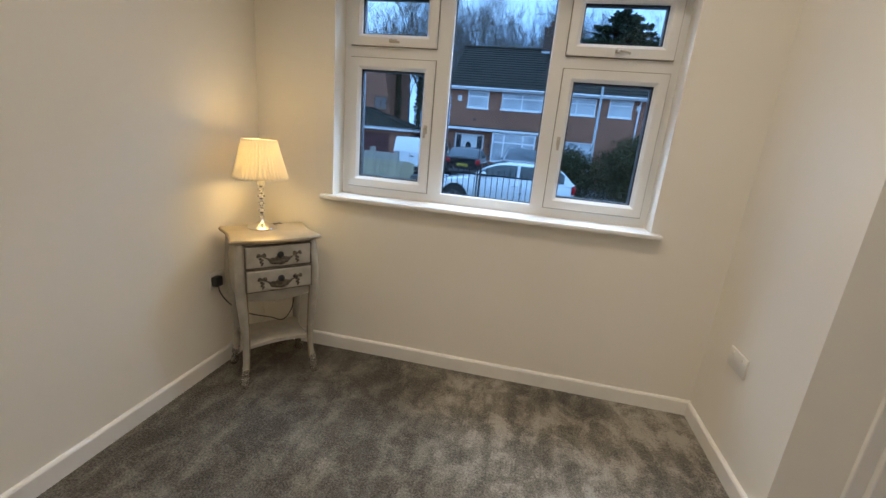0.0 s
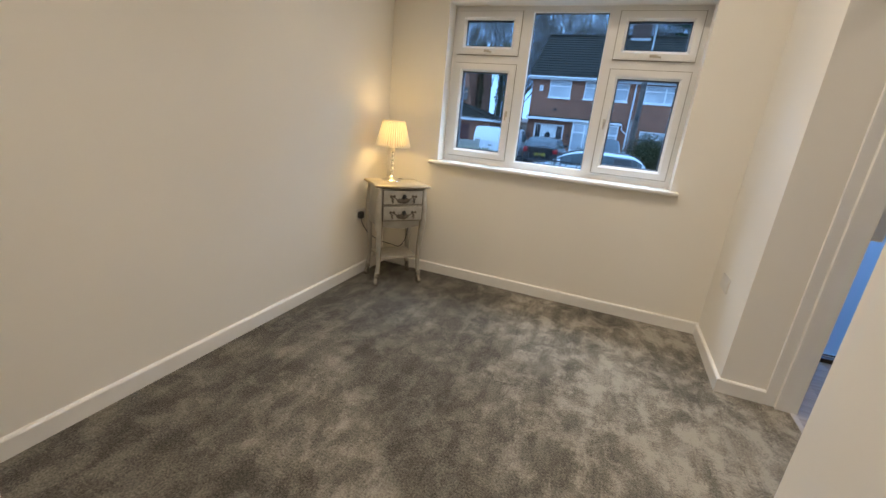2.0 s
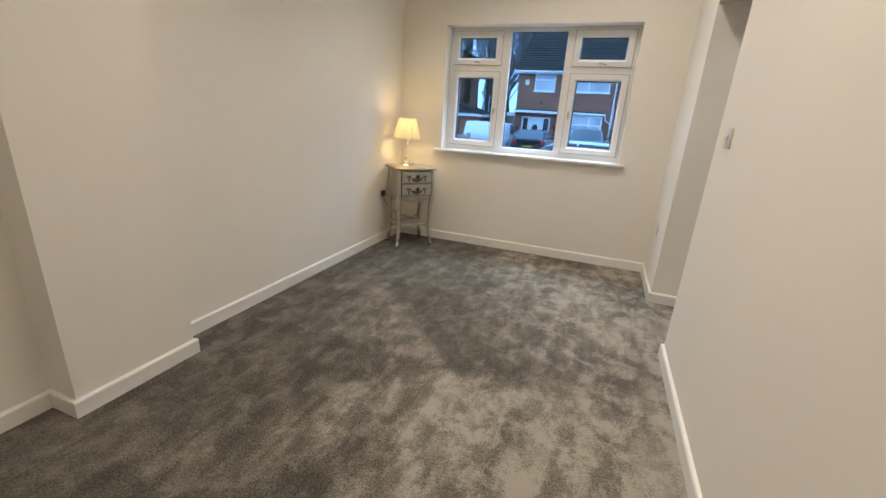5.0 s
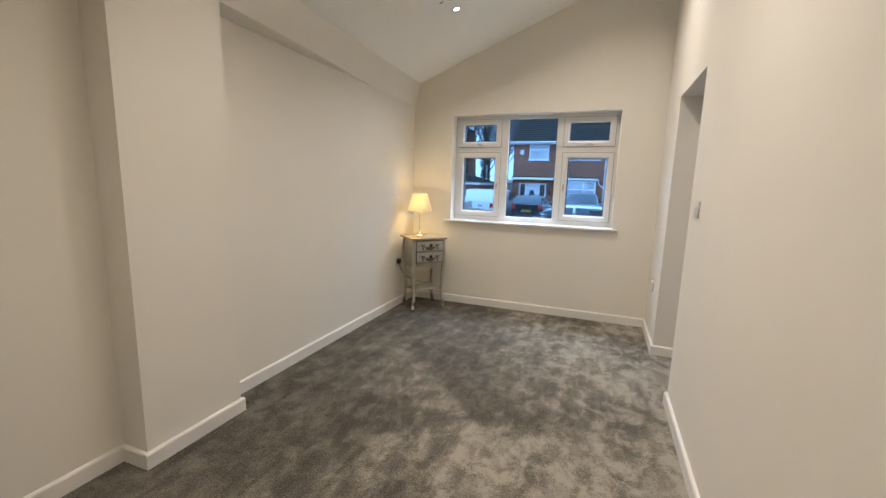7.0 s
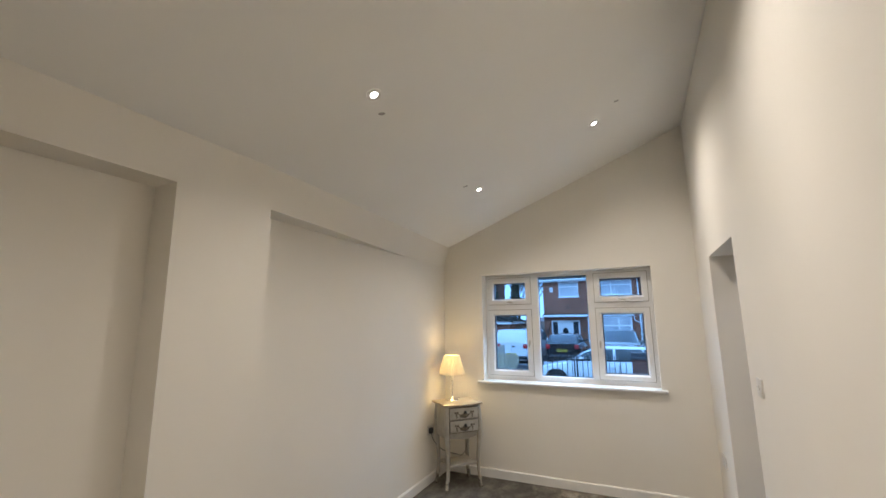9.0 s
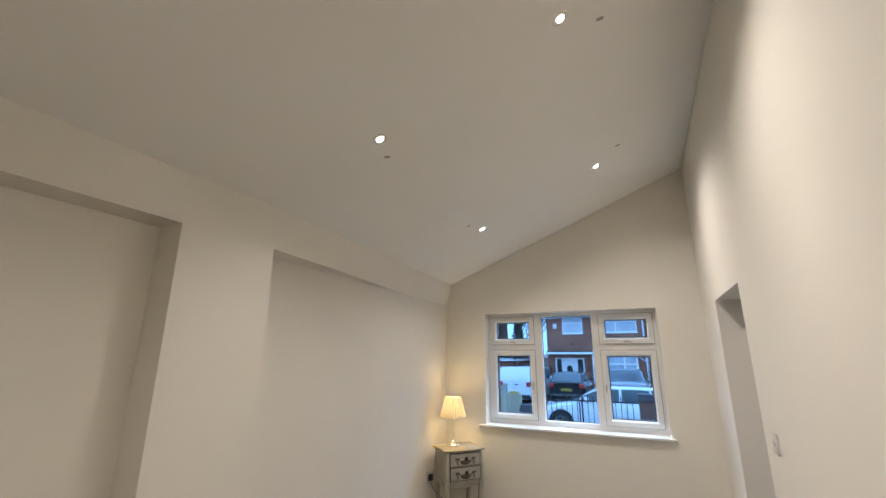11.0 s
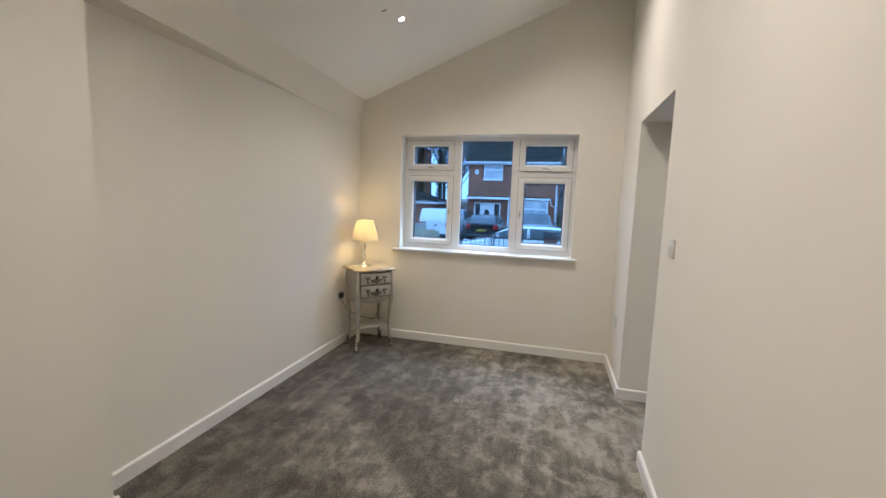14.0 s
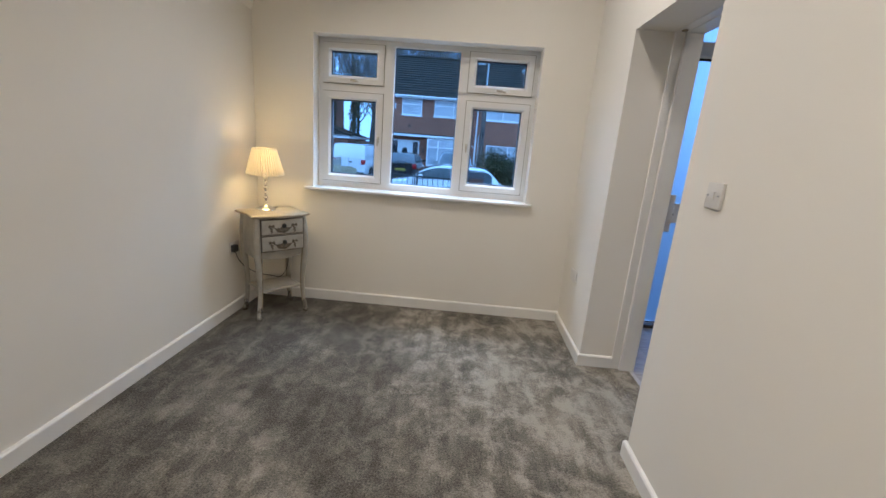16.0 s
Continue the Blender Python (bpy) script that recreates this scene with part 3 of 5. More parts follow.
hd = thing("downlight", "small round recessed hall downlight, lit", "downlight", pose(2.05, 0.95, 2.62), "hall downlights")
part("trim", lathe([(0.018, -0.001), (0.020, -0.005), (0.032, -0.007), (0.040, -0.004), (0.040, 0.001), (0.018, 0.001)], 28), M_PLASTIC, hd, smooth=True)
part("lens", lathe([(0.0, -0.004), (0.015, -0.0035), (0.018, -0.002), (0.018, 0.0005), (0.0, 0.0005)], 24), M_LENS, hd, "glowing lamp lens", True)
hl_d = bpy.data.lights.new("hall_beam", 'SPOT')
hl_d.energy, hl_d.color, hl_d.spot_size, hl_d.spot_blend, hl_d.shadow_soft_size = 40.0, LAMP, radians(SPOT_DEG), 1.0, 0.03
hl_o = new("hall_beam", hl_d)
hl_o.parent = hd
hl_o.matrix_basis = pose(0, 0, -0.012)

# ---- wall plates ----
def wall_plate(name, label, category, m, w, h):
    """A plate on the plane y = 0 that faces -y."""
    t = thing(name, label, category, m)
    part("plate", boxes((-w / 2, w / 2, -0.010, 0, -h / 2, h / 2), bevel=0.003, seg=2), M_PLASTIC, t, smooth=True)
    return t


sw = wall_plate("light_switch", "white single light switch on the tall wall", "light switch", pose(XR, 0.436, 1.243, 0, 0, -90), 0.088, 0.088)
part("rocker", boxes((-0.009, 0.009, -0.0135, -0.009, -0.014, 0.014), bevel=0.002), M_PLASTIC, sw)
for sx in (-0.03, 0.03):
    part("screw", lathe([(0, 0.0), (0.0035, 0.0), (0.0035, 0.002), (0, 0.0025)], 10), M_CHROME, sw, m=pose(sx, -0.010, 0, 90))
bp = wall_plate("socket", "white double socket plate low on the wall", "socket", pose(XR, 1.905, 0.488, 0, 0, -90), 0.147, 0.087)
for sx in (-0.035, 0.035):
    part("switch_rocker", boxes((sx - 0.006, sx + 0.006, -0.0125, -0.009, 0.018, 0.032), bevel=0.001), M_PLASTIC, bp)
sk = wall_plate("socket", "white double socket with a black plug", "socket", pose(XL, 1.845, 0.495, 0, 0, 90), 0.147, 0.087)
for sx in (-0.035, 0.035):
    part("switch_rocker", boxes((sx - 0.006, sx + 0.006, -0.0125, -0.009, 0.018, 0.032), bevel=0.001), M_PLASTIC, sk)

# ---- bedside table ----
TABLE = pose(-1.150, 1.890, 0, 0, 0, 48)     # local: x along the front, -y is the front
tb = thing("bedside_table", "silver-grey painted two-drawer bedside table with curved legs", "bedside table", TABLE)


def top_outline(grow):
    """Serpentine front and sides, straight back."""
    pts = []
    hw, hd = 0.211 + grow, 0.163 + grow
    n = 20
    for k in range(n + 1):
        t = -1 + 2 * k / n
        x = t * hw
        pts.append((x, -hd - 0.012 * math.cos(t * math.pi * 1.0) + 0.010 * abs(t) ** 6))
    for k in range(1, 10):
        t = -1 + 2 * k / 10
        pts.append((hw - 0.014 * math.cos(t * math.pi / 2) ** 2, t * hd))
    pts.append((hw, hd))
    pts.append((-hw, hd))
    for k in range(9, 0, -1):
        t = -1 + 2 * k / 10
        pts.append((-hw + 0.014 * math.cos(t * math.pi / 2) ** 2, t * hd))
    return pts


bm = bmesh.new()
rows = []
for grow, z in ((-0.016, 0.752), (-0.010, 0.758), (-0.002, 0.760), (0.0, 0.767), (-0.002, 0.775), (-0.008, 0.779)):
    rows.append([bm.verts.new((x, y, z)) for x, y in top_outline(grow)])
for a, b in zip(rows, rows[1:]):
    for k in range(len(a)):
        bm.faces.new((a[k], a[(k + 1) % len(a)], b[(k + 1) % len(a)], b[k]))
bm.faces.new(rows[0][::-1])
bm.faces.new(rows[-1])
bmesh.ops.recalc_face_normals(bm, faces=bm.faces)
part("tabletop", bm, M_TABLETOP, tb, "champagne-silver shaped top", True)
rim = [(x, y, 0.767) for x, y in top_outline(0.0015)]
part("top_edge", tube(rim + rim[:1], 0.0032, 6), M_EDGE, tb, "rubbed bronze edge line", True)


def bulge(z):
    """How far the case swells at height z."""
    return 0.014 * math.sin(max(0.0, min(1.0, (z - 0.45) / 0.30)) * math.pi) + 0.004


# case: swelling front and sides, scalloped lower edge
bm = bmesh.new()
rows = []
ZS = [0.46, 0.50, 0.54, 0.58, 0.62, 0.66, 0.70, 0.73, 0.755]
for z in ZS:
    ring = []
    for k in range(15):
        t = -1 + 2 * k / 14
        zz = z - (0.0 if z > 0.47 else 0.020 * math.cos(t * math.pi) * 0.5 + 0.0)
        ring.append(bm.verts.new((t * 0.172, -0.128 - bulge(z) - 0.006 * math.cos(t * math.pi / 2), zz)))
    for k in range(1, 6):
        t = k / 6
        ring.append(bm.verts.new((0.172 + bulge(z) * 0.8, -0.128 - bulge(z) + t * (0.262 + bulge(z)), z)))
    ring += [bm.verts.new((0.172, 0.135, z)), bm.verts.new((-0.172, 0.135, z))]
    for k in range(5, 0, -1):
        t = k / 6
        ring.append(bm.verts.new((-0.172 - bulge(z) * 0.8, -0.128 - bulge(z) + t * (0.262 + bulge(z)), z)))
    rows.append(ring)
for a, b in zip(rows, rows[1:]):
    for k in range(len(a)):
        bm.faces.new((a[k], a[(k + 1) % len(a)], b[(k + 1) % len(a)], b[k]))
bm.faces.new(rows[0][::-1])
bm.faces.new(rows[-1])
bmesh.ops.recalc_face_normals(bm, faces=bm.faces)
part("case", bm, M_TABLE, tb, smooth=True)


def carved_swag(bm, y, z):
    """A festoon of small lobes with a bow at each end."""
    rnd = random.Random(7)

    def blob(px, pz, r, s=1.0):
        mm = Matrix.Translation((px, y, pz)) @ Matrix.Diagonal((1, 0.5, s, 1))
        bmesh.ops.create_icosphere(bm, subdivisions=1, radius=r, matrix=mm)
    for k in range(15):
        t = -1 + 2 * k / 14
        r = 0.0055 + 0.0085 * (1 - t * t)
        blob(t * 0.056, z - 0.022 * (1 - t * t) - 0.003 + rnd.uniform(-0.002, 0.002), r, 0.8)
    for k in range(56):
        t = rnd.uniform(-1, 1)
        blob(t * 0.044, z - 0.014 + rnd.uniform(-0.021, 0.016) * (1 - 0.6 * abs(t)), rnd.uniform(0.007, 0.011), 0.9)
    for s in (-1, 1):
        for dx, dz, r in ((-0.010, 0.006, 0.006), (0.010, 0.006, 0.006), (0, 0.003, 0.004), (-0.004, -0.008, 0.0042), (0.003, -0.014, 0.0042), (-0.003, -0.021, 0.0040), (0.004, -0.027, 0.0036), (0.0, -0.033, 0.003), (-0.014, 0.002, 0.004), (0.014, 0.002, 0.004)):
            blob(s * 0.083 + dx * 1.2, z + 0.008 + dz * 1.25, r * 1.7)
        for k in range(6):
            t = k / 5
            blob(s * (0.052 + 0.024 * t), z - 0.002 + 0.008 * t * t, 0.0032)


for z0, z1 in ((0.522, 0.626), (0.640, 0.742)):
    zc = (z0 + z1) / 2
    yf = -0.134 - bulge(zc) - 0.006
    bm = bmesh.new()
    rows = []
    for y, d in ((yf + 0.02, 0.0), (yf - 0.003, 0.0), (yf - 0.0045, 0.002), (yf - 0.005, 0.006), (yf - 0.005, 0.012)):
        ring = []
        for k in range(9):
            t = -1 + 2 * k / 8
            ring.append(bm.verts.new((t * (0.150 - d), y - 0.003 * (1 - t * t), z0 + d)))
        for k in range(8, -1, -1):
            t = -1 + 2 * k / 8
            ring.append(bm.verts.new((t * (0.150 - d), y - 0.003 * (1 - t * t), z1 - d)))
        rows.append(ring)
    for a, b in zip(rows, rows[1:]):
        for k in range(len(a)):
            bm.faces.new((a[k], a[(k + 1) % len(a)], b[(k + 1) % len(a)], b[k]))
    bm.faces.new(rows[-1])
    bmesh.ops.recalc_face_normals(bm, faces=bm.faces)
    dr = part("drawer", bm, M_TABLE, tb, smooth=True)
    # Dark ring puts in the shade of the gap round the drawer.
    part("drawer_gap", bead(-0.1555, 0.1555, z0 - 0.0045, z1 + 0.0045, yf - 0.0035, yf + 0.01, 0.006), M_CARVE, dr, "dark strip for the shaded gap round the drawer")
    bm = bmesh.new()
    carved_swag(bm, yf - 0.009, zc - 0.004)
    part("carving", bm, M_CARVE, dr, "bronze carved swag with bows", True)
    part("knob", lathe([(0.0, 0.0), (0.006, 0.0), (0.005, 0.008), (0.012, 0.013), (0.0165, 0.019), (0.013, 0.026), (0.0, 0.031)], 18), M_BLACKPL, dr, "black round knob", True, pose(0, yf - 0.008, zc + 0.012, 90))

# cabriole legs, each with a silvered carved foot
LEG = 1.28
for sx, sy in ((-1, -1), (1, -1), (-1, 1), (1, 1)):
    out = Vector((sx * 0.7, sy * 0.7, 0))
    base = Vector((sx * 0.166, sy * 0.124, 0))
    kn = [(0.755, 0.002, 0.016), (0.66, 0.008, 0.0185), (0.56, 0.012, 0.020), (0.47, 0.009, 0.0195), (0.36, -0.001, 0.0160), (0.24, -0.009, 0.0130), (0.13, -0.003, 0.0115), (0.085, 0.005, 0.0125)]
    pts = [base + out * o + Vector((0, 0, z)) for z, o, r in kn]
    sm = smooth_path(pts, 4)
    rad = [float(np.interp(p.z, [k[0] for k in kn][::-1], [LEG * k[2] for k in kn][::-1])) for p in sm]
    lg = part("leg", tube(sm, rad, 10), M_TABLE, tb, smooth=True)
    inner = [p - Vector((sx * r * 0.95, -sy * 0.0, 0)) + Vector((0, sy * r * 0.45, 0)) for p, r in zip(sm, rad)][6:]
    part("leg_edge", tube(inner, 0.0035, 6), M_EDGE, lg, "rubbed bronze leg edge", True)
    fb = bmesh.new()
    fp = [base + out * o + Vector((0, 0, z)) for z, o in ((0.10, 0.003), (0.07, 0.007), (0.045, 0.010), (0.02, 0.016), (0.0, 0.019))]
    tube(fp, [0.0155, 0.0185, 0.0170, 0.0225, 0.0195], 10, fb)
    for k in range(9):
        a = k * 2.4
        q = fp[min(3, k // 2)] + Vector((0.0145 * math.cos(a), 0.0145 * math.sin(a), 0.004 * (k % 3)))
        bmesh.ops.create_icosphere(fb, subdivisions=1, radius=0.0062, matrix=Matrix.Translation((q.x, q.y, max(q.z, 0.0065))))
    part("foot", fb, M_FOOT, tb, "bright silvered carved foot", True)

# lower shelf with hollowed sides
pts = []
for k in range(13):
    t = -1 + 2 * k / 12
    pts.append((t * 0.160, -0.128 + 0.022 * math.cos(t * math.pi / 2)))
for k in range(1, 9):
    t = -1 + 2 * k / 9
    pts.append((0.160 - 0.018 * math.cos(t * math.pi / 2), t * 0.122))
pts += [(0.160, 0.122), (-0.160, 0.122)]
for k in range(8, 0, -1):
    t = -1 + 2 * k / 9
    pts.append((-0.160 + 0.018 * math.cos(t * math.pi / 2), t * 0.122))
part("shelf", prism(pts, "z", 0.205, 0.222), M_TABLE, tb)

# ---- table lamp ----
LX, LY, LZ = -1.222, 1.925, 0.779
lamp = thing("table_lamp", "crystal-stem table lamp with cream pleated shade, lit", "table lamp", pose(LX, LY, LZ))
part("base", lathe([(0.0, 0.0), (0.070, 0.0), (0.073, 0.004), (0.068, 0.009), (0.048, 0.017), (0.026, 0.027), (0.014, 0.036), (0.010, 0.044), (0.0, 0.044)], 32), M_CHROME, lamp, "polished chrome domed base", True)
z = 0.044
for rr in (0.013, 0.017, 0.015, 0.018, 0.014):
    part("crystal", lathe([(0.0, z), (0.006, z), (rr, z + rr * 0.8), (rr, z + rr * 1.1), (0.006, z + rr * 1.9), (0.0, z + rr * 1.9)], 10), M_CRYSTAL, lamp, "clear faceted crystal bead")
    part("collar", lathe([(0.0, z + rr * 1.9), (0.007, z + rr * 1.9), (0.008, z + rr * 1.9 + 0.003), (0.007, z + rr * 1.9 + 0.006), (0.0, z + rr * 1.9 + 0.006)], 14), M_CHROME, lamp, smooth=True)
    z += rr * 1.9 + 0.006
part("lamp_holder", lathe([(0.0, z), (0.016, z), (0.018, z + 0.004), (0.018, z + 0.030), (0.013, z + 0.034), (0.0, z + 0.034)], 20), M_PLASTIC, lamp, "white bulb holder", True)
part("bulb", lathe([(0.0, z + 0.034), (0.011, z + 0.036), (0.020, z + 0.060), (0.021, z + 0.076), (0.012, z + 0.094), (0.0, z + 0.098)], 20), glow("warm_bulb", (1.0, 0.78, 0.45), 25.0), lamp, "glowing warm bulb", True)
SB, ST = 0.254, 0.444


def pleat(k):
    return 1 + 0.045 * (abs(((k / 5) % 1) - 0.5) * 4 - 1)


M_SHADE = bpy.data.materials.new("cream_pleated_fabric")
M_SHADE.use_nodes = True
sn, sl = M_SHADE.node_tree.nodes, M_SHADE.node_tree.links
sp_ = sn["Principled BSDF"]
sp_.inputs["Base Color"].default_value = (0.88, 0.84, 0.74, 1)
sp_.inputs["Roughness"].default_value = 0.85
weave = sn.new("ShaderNodeTexNoise")
weave.inputs["Scale"].default_value = 220
weave_b = sn.new("ShaderNodeBump")
weave_b.inputs["Strength"].default_value, weave_b.inputs["Distance"].default_value = 0.3, 0.002
sl.new(weave.outputs["Fac"], weave_b.inputs["Height"])
sl.new(weave_b.outputs["Normal"], sp_.inputs["Normal"])
tr = sn.new("ShaderNodeBsdfTranslucent")
tr.inputs["Color"].default_value = (0.95, 0.89, 0.73, 1)
ms = sn.new("ShaderNodeMixShader")
ms.inputs[0].default_value = 0.30
sl.new(sp_.outputs[0], ms.inputs[1])
sl.new(tr.outputs[0], ms.inputs[2])
sl.new(ms.outputs[0], sn["Material Output"].inputs["Surface"])
RB, RT = 0.124, 0.077
part("shade", lathe([(RB, SB), (RB + 0.002, SB + 0.006), (RT + 0.002, ST - 0.004), (RT, ST), (RT - 0.0025, ST), (RT - 0.0015, ST - 0.006), (RB - 0.002, SB + 0.005), (RB - 0.003, SB)], 210, ripple=pleat), M_SHADE, lamp, "cream pleated fabric shade", True)
part("shade_trim", lathe([(RB + 0.0015, SB - 0.001), (RB + 0.0045, SB + 0.001), (RB + 0.003, SB + 0.010), (RB + 0.0005, SB + 0.008)], 64), M_SHADE, lamp, smooth=True)
part("shade_trim", lathe([(RT + 0.0005, ST - 0.009), (RT + 0.0045, ST - 0.008), (RT + 0.003, ST + 0.001), (RT - 0.0005, ST + 0.001)], 64), M_SHADE, lamp, smooth=True)
bl = bpy.data.lights.new("bulb_light", 'POINT')
bl.energy, bl.color, bl.shadow_soft_size = BULB_W, (1.0, 0.67, 0.25), 0.07
blo = new("bulb_light", bl)
blo.parent = lamp
blo.matrix_basis = pose(0, 0, z + 0.148)
cord = smooth_path([(-1.395, 1.795, 0.475), (-1.388, 1.800, 0.43), (-1.355, 1.830, 0.36), (-1.30, 1.90, 0.29), (-1.22, 1.965, 0.255), (-1.145, 1.985, 0.25), (-1.105, 2.02, 0.36), (-1.145, 2.075, 0.60), (-1.185, 2.06, 0.765), (-1.21, 2.01, 0.7835), (-1.222, 1.985, 0.7835)], 6)
part("cable", tube([Vector(p) - Vector((LX, LY, LZ)) for p in cord], 0.003, 8), M_BLACKPL, lamp, "thin black flex", True)
pl = bmesh.new()
box(pl, -1.4195, -1.385, 1.771, 1.821, 0.47, 0.523, 0.008, 3)
bmesh.ops.translate(pl, vec=(-LX, -LY, -LZ), verts=pl.verts)
part("plug", pl, M_BLACKPL, lamp, "black three-pin plug", True)

# ---- outdoors: ground, kerbs ----
G = -0.67
M_GROUND = material("damp_tarmac", (0.055, 0.057, 0.06), (0.085, 0.086, 0.088), 1.5, 0.7, bump=0.4, bump_scale=90, rough_var=0.2)
M_PAVE = material("pale_concrete_paving", (0.27, 0.265, 0.25), (0.20, 0.197, 0.187), 2.5, 0.85, bump=0.3, bump_scale=50)
M_BRICK = material("red_brown_brick", (0.22, 0.085, 0.055), (0.15, 0.06, 0.042), 18, 0.88, bump=0.5, bump_scale=70, piece_var=0.25)
M_MORTAR = material("grey_mortar", (0.30, 0.28, 0.25), (0.24, 0.22, 0.20), 30, 0.95, bump=0.4)
M_SLATE = material("dark_slate_cap", (0.05, 0.05, 0.055), (0.08, 0.08, 0.085), 12, 0.55, bump=0.3)
M_IRON = material("black_painted_iron", (0.012, 0.012, 0.014), (0.022, 0.022, 0.024), 25, 0.4, bump=0.15)
M_TIMBER = material("pale_fence_timber", (0.47, 0.41, 0.28), (0.36, 0.31, 0.21), 7, 0.85, bump=0.4, bump_scale=30, stretch=(6, 6, 1), piece_var=0.12)
M_BROWNWOOD = material("brown_fence_timber", (0.17, 0.105, 0.065), (0.12, 0.075, 0.05), 7, 0.85, bump=0.4, bump_scale=30, stretch=(6, 6, 1), piece_var=0.15)
M_CONC = material("grey_concrete", (0.40, 0.37, 0.32), (0.31, 0.29, 0.25), 5, 0.9, bump=0.4, bump_scale=40)
M_HOUSE = brick_material("house_brickwork", (0.36, 0.145, 0.085), (0.265, 0.108, 0.066), (0.27, 0.16, 0.115))
M_TILE = material("dark_roof_tile", (0.029, 0.026, 0.021), (0.056, 0.048, 0.037), 2.0, 0.9, bump=0.4, bump_scale=12, spec=0.15)
M_TRIMW = material("white_exterior_trim", (0.88, 0.88, 0.88), (0.82, 0.82, 0.82), 4, 0.4)
M_BLIND = material("white_window_blind", (0.55, 0.57, 0.60), (0.42, 0.44, 0.48), 2.0, 0.8)
M_DARKGL = material("dark_glazing", (0.02, 0.024, 0.03), (0.035, 0.04, 0.045), 1.5, 0.06, spec=0.9)
# Opaque screens with the sky's reflection put into their colour.
M_SKYTONEGL = material("sky_toned_car_glass", (0.30, 0.34, 0.37), (0.20, 0.23, 0.25), 1.0, 0.04, spec=1.0)
# Side panes likewise: daylight through the cabin is part of this colour.
M_SIDEGL = material("car_side_glass", (0.15, 0.19, 0.20), (0.07, 0.085, 0.095), 1.0, 0.05, spec=1.0)
# Opaque house panes: sky reflection and pale curtains put into the base colour.
M_PANEGL = material("painted_sky_glazing", (0.58, 0.61, 0.64), (0.38, 0.41, 0.45), 1.2, 0.05, spec=1.0)
M_WHITEC = material("white_car_paint", (0.82, 0.83, 0.84), (0.79, 0.80, 0.81), 1.0, 0.16, coat_weight=1.0)
M_BLACKC = material("black_car_paint", (0.010, 0.010, 0.012), (0.016, 0.016, 0.018), 1.0, 0.14, coat_weight=1.0)
M_SILVERC = material("silver_car_paint", (0.40, 0.42, 0.44), (0.35, 0.37, 0.39), 1.0, 0.25, 0.4, coat_weight=1.0)
M_TYRE = material("tyre_rubber", (0.018, 0.018, 0.018), (0.03, 0.03, 0.03), 20, 0.85, bump=0.3)
M_RIM = material("alloy_rim", (0.5, 0.5, 0.51), (0.4, 0.4, 0.41), 8, 0.3, 0.9)
M_REDL = material("red_tail_lens", (0.45, 0.02, 0.02), (0.35, 0.015, 0.02), 10, 0.15)
M_CLEARL = material("clear_lamp_lens", (0.7, 0.72, 0.74), (0.55, 0.57, 0.6), 10, 0.1, 0.3)
M_PLATE = material("yellow_number_plate", (0.85, 0.62, 0.05), (0.8, 0.58, 0.05), 10, 0.4)
M_BARK = material("grey_brown_bark", (0.13, 0.115, 0.09), (0.08, 0.072, 0.058), 3.0, 0.95, bump=0.6, bump_scale=14)
# Paler than the trunk bark: distance haze is put into the twig colour.
M_TWIG = material("hazed_twig_bark", (0.17, 0.15, 0.13), (0.12, 0.105, 0.09), 2.0, 0.95)
M_NEEDLE = material("conifer_needles", (0.028, 0.058, 0.026), (0.016, 0.036, 0.018), 0.8, 0.85)
M_LEAF = material("hedge_leaves", (0.085, 0.088, 0.042), (0.045, 0.050, 0.024), 2.5, 0.9, spec=0.15)

solo("ground", boxes((-400, 400, -400, 500, G - 0.3, G)), M_GROUND, "dark damp tarmac ground reaching the distance", "ground", "structure")
solo("pavement", boxes((-40, 40, 9.45, 10.85, G, G + 0.10), bevel=0.02), M_PAVE, "pale concrete pavement with a raised kerb", "pavement", "structure")
solo("pavement", boxes((-40, 40, 16.3, 17.7, G, G + 0.10), bevel=0.02), M_PAVE, "pale concrete pavement across the road", "pavement", "structure")


# ---- cars ----
CHAR = mesh_of("character", boxes((0, 0.004, 0, 0.042, 0, 0.07)), M_BLACKPL)


def loft(stations, cap=True):
    """Rings of equal length, joined in order."""
    bm = bmesh.new()
    rings = [[bm.verts.new(p) for p in ring] for ring in stations]
    for a, b in zip(rings, rings[1:]):
        for k in range(len(a)):
            bm.faces.new((a[k], a[(k + 1) % len(a)], b[(k + 1) % len(a)], b[k]))
    if cap:
        bm.faces.new(rings[0][::-1])
        bm.faces.new(rings[-1])
    bmesh.ops.recalc_face_normals(bm, faces=bm.faces)
    return bm


def body_ring(x, z0, z1, w):
    half = [(0.80, 0.0), (0.95, 0.10), (1.0, 0.30), (1.0, 0.55), (0.985, 0.78), (0.93, 0.94), (0.80, 1.0)]
    pts = [(x, w * a, z0 + (z1 - z0) * b) for a, b in half]
    return pts + [(x, -w * a, z0 + (z1 - z0) * b) for a, b in reversed(half)]


